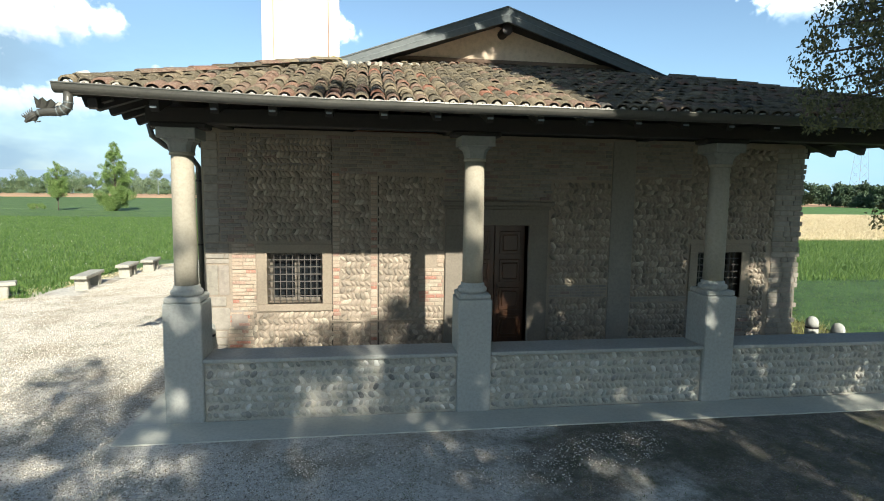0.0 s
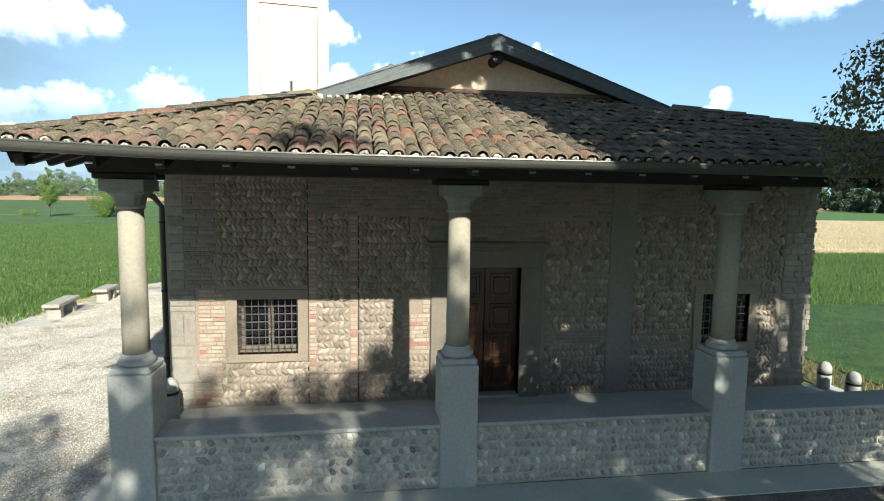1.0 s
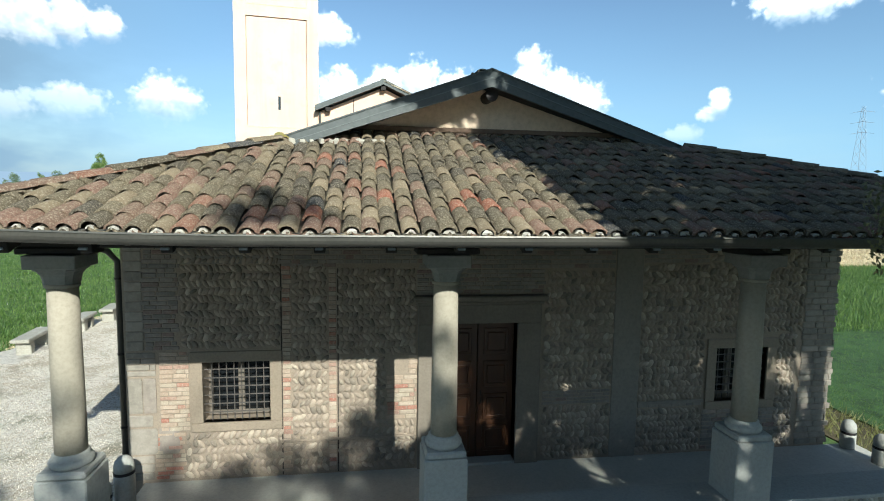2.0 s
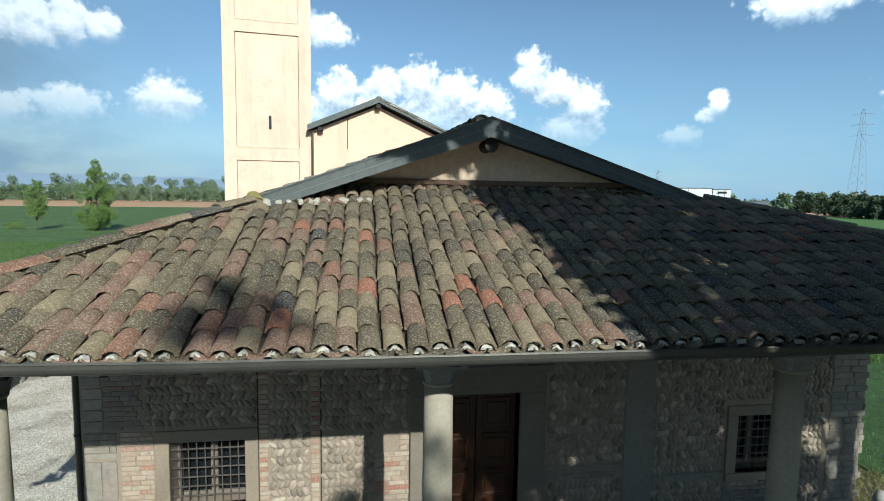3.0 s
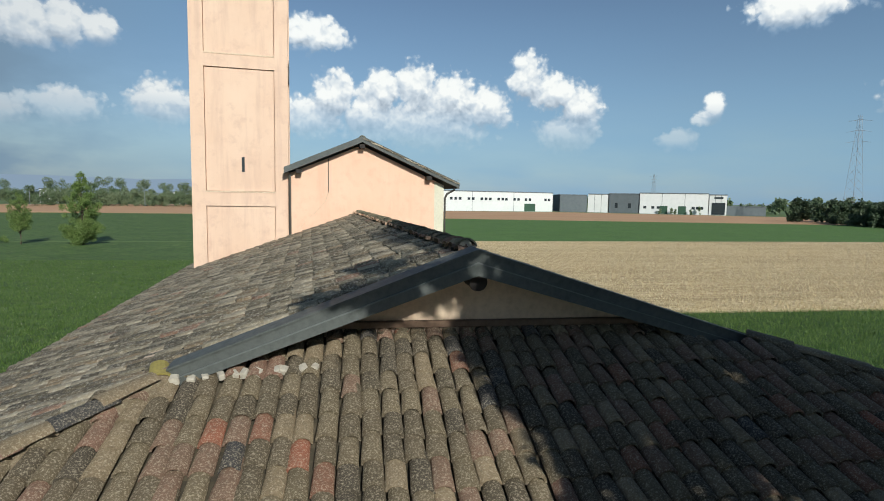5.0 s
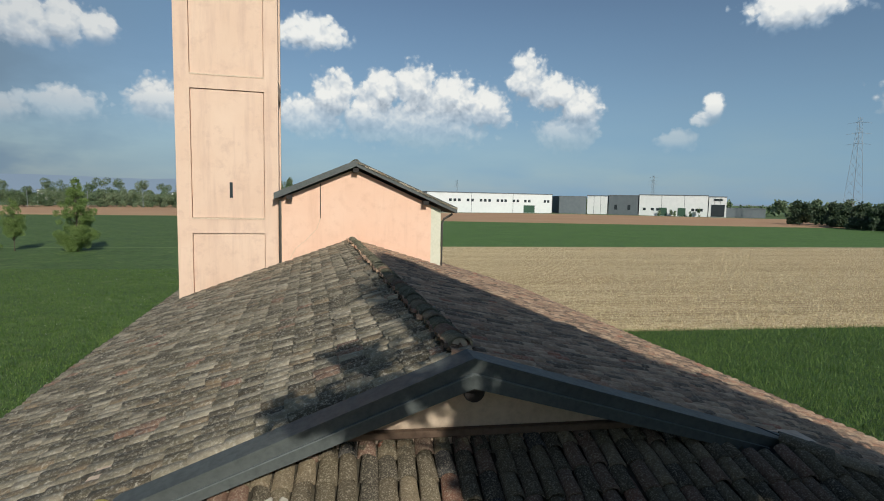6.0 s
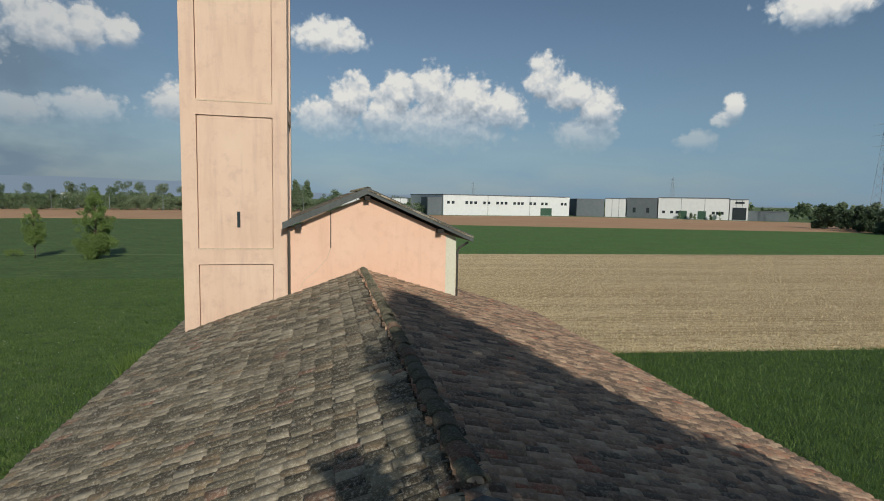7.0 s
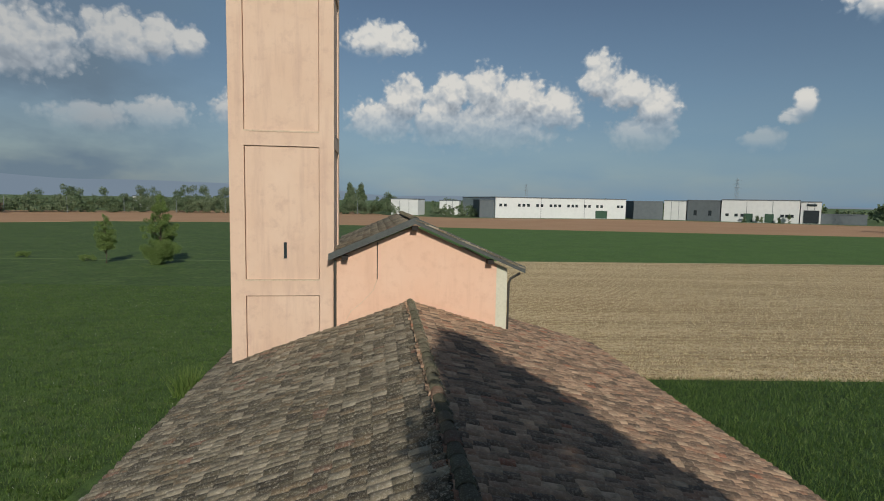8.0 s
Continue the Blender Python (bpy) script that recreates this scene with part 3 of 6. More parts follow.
# ---- verge of the gable ----
def verge(name, a, b):
    """Sheet-metal covered verge board from a (apex) to b, with a folded top."""
    edge = tagged(new(name), "dark grey sheet-metal verge board on the gable", "roof edge", kind="structure")
    f, n = Vector((0, 0, 1)), -BACK
    d = (b - a)
    e = f * 0.6
    top = Bag().slab([a + n * 0.14 + f * 0.075, b + n * 0.14 + f * 0.075, b - n * 0.12 + f * 0.085, a - n * 0.12 + f * 0.085], (0, 0, -0.02))
    top.to("cover_sheet", M["metal"], edge)
    Bag().slab([a + n * 0.125 + f * 0.056, b + n * 0.125 + f * 0.056, b + n * 0.125 - e * 0.07, a + n * 0.125 - f * 0.07], -n * 0.03).to("upper_fold", M["metal"], edge)
    Bag().slab([a + n * 0.145 - f * 0.066, b + n * 0.145 - e * 0.066, b + n * 0.145 - e * 0.19, a + n * 0.145 - f * 0.19], -n * 0.05).to("fascia", M["metal"], edge)
    Bag().slab([a + n * 0.150 - f * 0.056, b + n * 0.150 - e * 0.056, b + n * 0.150 - e * 0.068, a + n * 0.150 - f * 0.068], -n * 0.03).to("seam", M["metal_worn"], edge, "worn pale fold in the sheet")
    Bag().slab([a + n * 0.10 - f * 0.15, b + n * 0.10 - e * 0.15, b - n * 0.5 - e * 0.13, a - n * 0.5 - f * 0.13], (0, 0, 0.03)).to("soffit", M["wood_dark"], edge)
    return edge


verge("verge_left", on_main(0, 0.0, -0.035), on_main(-2.85, 0.0, -0.07))
verge("verge_right", on_main(0, 0.0, -0.035), on_main(3.7, 0.0, -0.035))
# mortar lumps and broken tile where the porch tiles meet the verge
fillet = Bag()
lump_rnd = random.Random(17)
for k in range(11):
    q = (k + lump_rnd.uniform(-0.3, 0.3)) / 10
    p = on_front(-0.05 + 1.2 * q, 9.50 + 0.12 * q, 0.075)
    w, h = lump_rnd.uniform(0.02, 0.045), lump_rnd.uniform(0.005, 0.02)
    fillet.soft_box(-w, w, -0.04, 0.05, -0.05, h, 0.012, 0.008, Matrix.Translation(p) @ pose(0, 0, 0, 15, lump_rnd.uniform(-12, 12), lump_rnd.uniform(-30, 30)))
chips = Bag()
for k in range(21):
    p = on_front(0.95 + 0.175 * k + lump_rnd.uniform(-0.02, 0.02), 10.14 + lump_rnd.uniform(-0.02, 0.02), 0.05)
    w = lump_rnd.uniform(0.04, 0.065)
    chips.soft_box(-w, w, -0.05, 0.06, -0.03, 0.025, 0.014, 0.008, Matrix.Translation(p) @ pose(0, 0, 0, 18 + lump_rnd.uniform(-8, 8), lump_rnd.uniform(-14, 14), lump_rnd.uniform(-20, 20)))
tagged(chips.to("tile_chips", M["tile"]), "broken tile pieces closing the gaps at the gable foot", "tile pieces", kind="stuff")
tagged(fillet.to("mortar_fillet", M["mortar"]), "rough pale mortar along the verge foot", "mortar", kind="structure")
lichen_tile = new("lichen_tile", bpy.data.meshes.new("lichen_tile"))
lichen_tile.data.from_pydata(tile_mesh(0.22, 0.10, 0.08, 0.07)[0], [], tile_mesh()[1])
lichen_tile.data.materials.append(M["lichen"])
lichen_tile.matrix_basis = Matrix.Translation(on_front(-0.16, 9.5, 0.075)) @ pose(0, 0, 0, 18, 0, 20)
tagged(lichen_tile, "broken clay tile covered in yellow lichen", "roof tile")
purlin = thing("purlin", (2.76, 10.0, 5.82), "dark round timber purlin end under the gable", "beam")
Bag().tube([(2.74, 10.45, 5.84), (2.76, 9.93, 5.84)], 0.085, 14).to("log", M["wood_dark"], purlin)
Bag().tube([(2.76, 9.935, 5.84), (2.76, 9.90, 5.84)], [0.10, 0.092], 14).to("end_cap", M["iron"], purlin)


# ---- gutter ----
def gutter_run(name, path, label):
    """Half-round gutter with a rolled front lip along a path of points; its open side is up."""
    a, b = path[0], path[-1]
    g = thing(name, a, label, "gutter")
    d = (b - a).normalized()
    out = d.cross(Vector((0, 0, 1))).normalized()
    prof = [(0.075 * math.cos(math.pi * i / 10), -0.085 * math.sin(math.pi * i / 10)) for i in range(11)]
    prof = [(0.088, 0.012), (0.086, 0.02), (0.078, 0.018)] + prof + [(-0.075, 0.03)]
    ring = prof + [(x * 0.9, z + 0.006) for x, z in reversed(prof)]
    n = len(ring)
    v = [p + out * x + Vector((0, 0, z)) for p in path for x, z in ring]
    f = [(k * n + i, k * n + (i + 1) % n, (k + 1) * n + (i + 1) % n, (k + 1) * n + i) for k in range(len(path) - 1) for i in range(n)]
    tidy("channel", v, f, M["copper"], g)
    for p in (a, b):
        Bag().add([p + out * x + Vector((0, 0, z)) for x, z in prof[3:14]], [tuple(range(11))]).to("end_plate", M["copper"], g)
    m = len(prof)
    for k in range(1, 7):
        p = a.lerp(b, k / 6.6)
        p.z = gut_z + eave_rise(p.x) - 0.0015 * p.x
        vv = [p + d * s + out * x * 1.04 + Vector((0, 0, z * 1.04)) for s in (-0.02, 0.02) for x, z in prof]
        tidy("joint_band", vv, [(i, i + 1, m + i + 1, m + i) for i in range(m - 1)], M["copper"], g)
    return g


gut_z = 3.985
gutter_run("gutter", [Vector((x, 6.70, gut_z + eave_rise(x) - 0.0015 * x)) for x in (-3.0, -2.4, -1.8, -1.2, -0.2, 3.0, 6.5, 10.05)], "grey half-round gutter along the porch eave")

# ---- timbers of the porch ----
slope_turn = math.degrees(math.atan(0.355))
for i in range(20):
    x = -2.70 + 0.64 * i
    run = min(3.45, 1.02 * (x + 2.86), 0.86 * (9.9 - x))
    if run > 0.15:
        rafter = Bag().soft_box(-0.05, 0.05, 0, run, -0.13, 0, 0.006).to("rafter", M["wood_dark"])
        rafter.matrix_basis = Matrix.Translation(on_front(x, 6.83, -0.09)) @ pose(0, 0, 0, slope_turn, 0, 0)
        tagged(rafter, "dark timber rafter under the porch roof", "rafter", "porch rafters")
for i in range(20):
    x = -2.70 + 0.64 * i
    if i == 0:
        continue
    clip = Bag().soft_box(-0.035, 0.035, -0.03, 0.0, -0.05, -0.028, 0.004).to("rafter_clip", M["steel"])
    clip.matrix_basis = Matrix.Translation(on_front(x, 6.83, -0.13))
    tagged(clip, "small pale metal clip on a rafter end", "bracket", "rafter clips")
side_rafter = Bag().box(-0.6, 0.6, -0.05, 0.05, -0.13, 0).to("side_rafter", M["wood_dark"])
tagged(side_rafter, "dark timber rafter end under the side eave", "rafter", "side eave rafters")
angle = math.degrees(math.atan(0.355))
for i in range(16):
    m = Matrix.Translation(on_main(-5.2, -1.3 + 0.6 * i, -0.11)) @ pose(0, 0, 0, 0, 0, 4.86) @ pose(0, 0, 0, 0, -angle, 0)
    if i:
        copy_thing(side_rafter, m)
    else:
        side_rafter.matrix_basis = m
for s_back, half in ((-2.45, 0.14), (-2.15, 0.27), (-1.72, 0.42)):
    jack = Bag().box(-half, half, -0.05, 0.05, -0.13, 0).to("side_rafter", M["wood_dark"])
    jack.matrix_basis = Matrix.Translation(on_main(-5.8 + half, s_back, -0.11)) @ pose(0, 0, 0, 0, 0, 4.86) @ pose(0, 0, 0, 0, -angle, 0)
    tagged(jack, "short dark timber rafter end at the roof corner", "rafter", "side eave rafters")
side_rafter_r = Bag().box(-0.6, 0.6, -0.05, 0.05, -0.13, 0).to("side_rafter", M["wood_dark"])
tagged(side_rafter_r, "dark timber rafter end under the side eave", "rafter", "side eave rafters")
for i in range(16):
    m = Matrix.Translation(on_main(6.3, -2.2 + 0.6 * i, -0.11)) @ pose(0, 0, 0, 0, 0, 4.86) @ pose(0, 0, 0, 0, math.degrees(math.atan(0.31)), 0)
    if i:
        copy_thing(side_rafter_r, m)
    else:
        side_rafter_r.matrix_basis = m
beam = Bag().soft_box(-2.45, 9.6, 7.62, 7.88, 3.80, 4.0, 0.015).to("porch_beam", M["wood_dark"])
tagged(beam, "long dark timber beam resting on the columns", "beam")
COLS = (-2.06, 1.785, 5.50, 9.30)
for x in COLS:
    bolster = Bag().soft_box(x - 0.34, x + 0.34, 7.60, 7.90, 3.736, 3.80, 0.012).to("bolster", M["wood_dark"])
    tagged(bolster, "short dark timber bolster on a column capital", "beam", "column bolsters")
    tie = Bag().soft_box(x - 0.12, x + 0.12, 7.25, WALL_Y, 3.99, 4.14, 0.012).to("tie_beam", M["wood_dark"])
    tagged(tie, "dark timber tie beam from column to wall", "beam", "tie beams")


# ---- columns ----
def make_column():
    c = thing("column", (0, 0, 0), "grey stone porch column on a tall square pedestal", "column", "porch columns")
    Bag().soft_box(-0.24, 0.24, -0.25, 0.25, -0.13, 1.50, 0.014).to("pedestal", M["stone"], c)
    Bag().soft_box(-0.225, 0.225, -0.235, 0.235, 1.50, 1.58, 0.02).to("plinth", M["stone"], c)
    Bag().lathe([(0.19, 1.58), (0.205, 1.60), (0.205, 1.635), (0.19, 1.655), (0.165, 1.665), (0.17, 1.70), (0.150, 1.715)], 28).to("base_moulding", M["stone"], c, smooth=True)
    Bag().lathe([(0.147, 1.712), (0.146, 2.2), (0.142, 2.8), (0.136, 3.40)], 28).to("shaft", M["shaft"], c, "pale worn stone shaft", smooth=True)
    Bag().lathe([(0.137, 3.40), (0.155, 3.405), (0.158, 3.43), (0.14, 3.44)], 28).to("collar", M["shaft"], c, smooth=True)
    # capital: a square block that flares out in a hollow curve
    cap, rings = Bag(), [(0.135, 3.44), (0.138, 3.48), (0.15, 3.53), (0.172, 3.565), (0.198, 3.58), (0.205, 3.60), (0.215, 3.602), (0.215, 3.63)]
    v, f = [], []
    for r, z in rings:
        for i in range(16):
            a = 2 * math.pi * (i + 0.5) / 16
            k = 1 / max(abs(math.cos(a)), abs(math.sin(a)))
            k = min(k, 1.28 if z < 3.6 else 1.5)
            v.append((r * k * math.cos(a), r * k * math.sin(a), z))
    for j in range(len(rings) - 1):
        for i in range(16):
            f.append((j * 16 + i, j * 16 + (i + 1) % 16, (j + 1) * 16 + (i + 1) % 16, (j + 1) * 16 + i))
    f += [tuple(range(15, -1, -1)), tuple(range((len(rings) - 1) * 16, len(rings) * 16))]
    capital = cap.add(v, f).to("capital", M["capital"], c, "stone capital with a square top, darkened for shade")
    Bag().soft_box(-0.235, 0.235, -0.235, 0.235, 3.60, 3.734, 0.008).to("abacus", M["capital"], capital)
    return c


column = make_column()
for x in COLS[1:]:
    copy_thing(column, Matrix.Translation((x, 7.75, 0)))
column.matrix_basis = Matrix.Translation((COLS[0], 7.75, 0))

# ---- parapet, plinth, porch floor ----
tagged(Bag().soft_box(-2.74, 11.0, 6.93, 7.52, -0.14, -0.09, 0.004).to("plinth_apron", M["concrete"]), "grey concrete apron along the parapet foot", "pavement", kind="structure")
tagged(Bag().soft_box(-2.74, -2.30, 7.52, 10.1, -0.14, -0.091, 0.01).to("side_apron", M["concrete"]), "grey concrete apron beside the porch", "pavement", kind="structure")
tagged(Bag().box(-2.29, 9.6, 7.6, WALL_Y - 0.003, -0.14, 0.06).to("floor", M["floor"]), "grey stone porch floor", "floor", kind="structure")


def cobble_mesh(name, wide, tall, deep, mat):
    v, f, rows, seg = [], [], 3, 8
    v.append((0, -deep, 0))
    for k in range(1, rows + 1):
        t = k / rows * math.pi / 2
        for i in range(seg):
            a = 2 * math.pi * i / seg
            v.append((wide * math.sin(t) * math.cos(a), -deep * math.cos(t), tall * math.sin(t) * math.sin(a)))
    for i in range(seg):
        f.append((0, 1 + i, 1 + (i + 1) % seg))
    for k in range(rows - 1):
        for i in range(seg):
            a, b = 1 + k * seg + i, 1 + k * seg + (i + 1) % seg
            f.append((a, a + seg, b + seg, b))
    me = bpy.data.meshes.new(name)
    me.from_pydata(v, [], f)
    me.materials.append(mat)
    me.polygons.foreach_set("use_smooth", [True] * len(me.polygons))
    return me, v, f


COBBLE, COB_V, COB_F = cobble_mesh("cobble", 0.033, 0.062, 0.030, M["cobble"])


def cobble_spots(x0, x1, z0, z1, y, seed, row=0.118, gap=0.082, lean=34, fat=1.0, wild=14):
    """Poses of leaning cobbles laid herringbone in rows."""
    rnd, out, k = random.Random(seed), [], 0
    rows = max(1, round((z1 - z0) / row))
    row = (z1 - z0) / rows
    for k in range(rows):
        n = max(1, round((x1 - x0) / gap))
        for i in range(n):
            x = x0 + (i + 0.5 + rnd.uniform(-0.16, 0.16)) * (x1 - x0) / n
            z = z0 + (k + 0.5) * row + rnd.uniform(-0.01, 0.01)
            t = (lean if k % 2 else -lean) + rnd.uniform(-wild, wild)
            s = rnd.uniform(0.74, 1.14)
            out.append(pose(x, y + 0.004, z, 0, t, 0) @ Matrix.Diagonal((s * fat * rnd.uniform(0.85, 1.25), rnd.uniform(0.7, 1.15), s * row / 0.118, 1)))
    return out


def parapet(x0, x1, seed):
    p = thing("parapet", ((x0 + x1) / 2, 7.8, 0), "low porch wall of herringbone river cobbles with a stone coping", "low wall", "porch parapets")
    Bag().box(x0, x1, 7.56, 8.0, -0.13, 0.705).to("core", M["mortar"], p)
    Bag().soft_box(x0, x1, 7.50, 8.04, 0.705, 0.755, 0.008).to("coping", M["stone"], p)
    for m in cobble_spots(x0 + 0.02, x1 - 0.02, -0.085, 0.695, 7.56, seed, 0.118, 0.070, 40, 1.08):
        set_piece("cobble", COBBLE, m, p)


for i in range(3):
    parapet(COLS[i] + 0.241, COLS[i + 1] - 0.241, i + 1)

# ---- bell tower and high nave behind ----
Q, S = Vector((0.9952, 0.0977, 0)), Vector((-0.0977, 0.9952, 0))


def local(o, a, b, z):
    p = Vector(o) + Q * a + S * b
    return Vector((p.x, p.y, z))


def lbox(bag, o, a0, a1, b0, b1, z0, z1):
    return bag.slab([local(o, a0, b0, z1), local(o, a1, b0, z1), local(o, a1, b1, z1), local(o, a0, b1, z1)], (0, 0, z0 - z1))


T0 = (-3.69, 23.08, 0)
tower = thing("bell_tower", (-2.2, 24.5, 0), "tall square bell tower of salmon plaster with recessed panels", "tower")
TW, TD = 2.98, 2.6
lbox(Bag(), T0, 0.15, TW - 0.15, 0.15, TD - 0.15, -0.15, 17.2).to("core", M["plaster_tower"], tower)
for z0, z1 in ((0.6, 6.33), (6.80, 10.73), (11.16, 15.4)):
    g = 0.022
    lbox(Bag(), T0, 0.42 + g, TW - 0.42 - g, 0.045, 0.2, z0 + g, z1 - g).to("panel", M["plaster_tower"], tower)
    lbox(Bag(), T0, TW - 0.2, TW - 0.045, 0.42 + g, TD - 0.42 - g, z0 + g, z1 - g).to("panel", M["plaster_tower"], tower)
    lbox(Bag(), T0, 0.045, 0.2, 0.42 + g, TD - 0.42 - g, z0 + g, z1 - g).to("panel", M["plaster_tower"], tower)
bands = [(-0.02, 0.6), (6.33, 6.80), (10.73, 11.16), (15.4, 17.2)]
for a0, a1, b0, b1 in ((0, 0.42, 0, 0.42), (TW - 0.42, TW, 0, 0.42), (0, 0.42, TD - 0.42, TD), (TW - 0.42, TW, TD - 0.42, TD)):
    lbox(Bag(), T0, a0, a1, b0, b1, -0.02, 17.2).to("corner_pier", M["plaster_tower"], tower)
for z0, z1 in bands:
    lbox(Bag(), T0, 0.42, TW - 0.42, 0, 0.2, z0, z1).to("band", M["plaster_tower"], tower)
    lbox(Bag(), T0, TW - 0.2, TW, 0.42, TD - 0.42, z0, z1).to("band", M["plaster_tower"], tower)
    lbox(Bag(), T0, 0, 0.2, 0.42, TD - 0.42, z0, z1).to("band", M["plaster_tower"], tower)
for z in (6.80, 11.16):
    lbox(Bag(), T0, 0.42, TW - 0.42, -0.012, 0.06, z - 0.03, z + 0.015).to("sill", M["plaster_gable"], tower)
    lbox(Bag(), T0, TW - 0.06, TW + 0.012, 0.42, TD - 0.42, z - 0.03, z + 0.015).to("sill", M["plaster_gable"], tower)
lbox(Bag(), T0, 1.515, 1.605, 0.035, 0.08, 7.44, 7.92).to("slit_window", M["window_dark"], tower, "narrow dark slit window")
cap = Bag()
lbox(cap, T0, -0.2, TW + 0.2, -0.2, TD + 0.2, 17.2, 17.38)
cap.to("cornice", M["stone"], tower)
peak = local(T0, TW / 2, TD / 2, 18.4)
base4 = [local(T0, a, b, 17.38) for a, b in ((-0.3, -0.3), (TW + 0.3, -0.3), (TW + 0.3, TD + 0.3), (-0.3, TD + 0.3))]
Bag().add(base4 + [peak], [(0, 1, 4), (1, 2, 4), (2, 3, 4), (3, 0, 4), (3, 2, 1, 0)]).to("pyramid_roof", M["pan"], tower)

N0 = (-0.74, 23.31, 0)
NW, ND, AX = 5.33, 8.0, 2.42
nave = thing("high_nave", (1.9, 25, 0), "taller plastered chapel end with a small gable", "building")
face = [local(N0, 0, 0, -0.02), local(N0, NW, 0, -0.02), local(N0, NW, 0, 7.16), local(N0, AX, 0, 8.44), local(N0, 0, 0, 7.42)]
gable_wall = Bag().slab(face, S * 0.4).to("gable_wall", M["plaster_pink"], nave)
lbox(Bag(), N0, NW - 0.4, NW, 0.4, ND, -0.02, 7.14).to("side_wall", M["plaster_pink"], nave)
lbox(Bag(), N0, 0, 0.4, 2.5, ND, -0.02, 7.14).to("side_wall", M["plaster_pink"], nave)
lbox(Bag(), N0, 0.4, NW - 0.4, ND - 0.4, ND, -0.02, 7.2).to("rear_wall", M["plaster_pink"], nave)
Bag().slab([local(N0, NW - 0.34, -0.004, 4.0), local(N0, NW + 0.004, -0.004, 4.0), local(N0, NW + 0.004, -0.004, 7.16), local(N0, NW - 0.34, -0.004, 7.28)], S * 0.03).to("corner_band", M["band"], gable_wall, "pale green-white corner band")


def nave_roof(a_end, tag):
    z_end = 8.62 - 0.432 * abs(a_end - AX)
    deck_part = Bag().slab([local(N0, AX, -0.3, 8.62), local(N0, a_end, -0.3, z_end), local(N0, a_end, ND, z_end), local(N0, AX, ND, 8.62)], (0, 0, -0.10)).to("roof_deck", M["wood_dark"], nave)
    Bag().slab([local(N0, AX, -0.34, 8.72), local(N0, a_end, -0.34, z_end + 0.10), local(N0, a_end, -0.34, z_end - 0.10), local(N0, AX, -0.34, 8.52)], S * 0.05).to("verge_board", M["metal"], deck_part, "grey metal verge board")
    rnd, tiles = random.Random(tag), Bag()
    tv = np.array(TILE_V)
    upv = (Q * (1 if a_end < AX else -1) + Vector((0, 0, 0.432))).normalized()
    alo = -S if a_end < AX else S
    nor = alo.cross(upv).normalized()
    turn = Matrix((alo, upv, nor)).transposed().to_4x4()
    start = local(N0, a_end, ND if a_end < AX else -0.28, z_end + 0.01)
    for c in range(int((ND + 0.2) / PITCH)):
        for r in range(int((abs(a_end - AX) * 1.09 - 0.12) / ROW)):
            p = start + alo * (c * PITCH + rnd.uniform(-0.01, 0.01)) + upv * (r * ROW + rnd.uniform(-0.02, 0.02))
            m = np.array(Matrix.Translation(p + nor * 0.02) @ turn @ pose(0, 0, 0, -3, rnd.uniform(-4, 4), rnd.uniform(-3, 3)))
            tiles.add((tv @ m[:3, :3].T + m[:3, 3]).tolist(), TILE_F)
    tagged(tiles.to("roof_tiles", M["tile_main"], nave, smooth=True), kind="stuff")


nave_roof(5.82, "r")
nave_roof(-0.12, "l")
for k in range(24):
    m = Matrix.Translation(local(N0, AX, -0.3 + 0.34 * k, 8.66)) @ pose(0, 0, 0, -2, 0, 5.6 + random.uniform(-3, 3))
    set_piece("ridge_tile", ridge_data, m, nave)
for a in (0.35, AX, 4.75):
    z = 8.46 - 0.432 * abs(a - AX)
    lbox(Bag(), N0, a - 0.09, a + 0.09, -0.28, 0.1, z - 0.13, z).to("purlin_end", M["wood_dark"], nave)
Bag().tube([local(N0, 0.06, -0.06, 7.4), local(N0, 0.06, -0.06, 5.2)], 0.045, 8).to("downpipe", M["copper"], nave, "brown metal downpipe")
Bag().tube([local(N0, NW + 0.4, -0.05, 7.02), local(N0, NW + 0.12, 0.0, 6.85), local(N0, NW + 0.06, 0.02, 6.7), local(N0, NW + 0.06, 0.02, 4.2)], 0.04, 8).to("downpipe", M["copper"], nave, "brown metal downpipe")
Bag().tube([local(N0, 1.31, -0.008, 7.95), local(N0, 1.31, -0.008, 6.83)], 0.014, 6).to("cable", M["iron"], nave)

Bag().tube([local(N0, 1.31, -0.004, 6.83), local(N0, 1.2, -0.004, 6.5), local(N0, 0.85, -0.004, 6.12), local(N0, 0.52, -0.004, 5.85), local(N0, 0.34, -0.004, 5.5)], 0.008, 5).to("crack_seam", M["plaster_gable"], gable_wall)
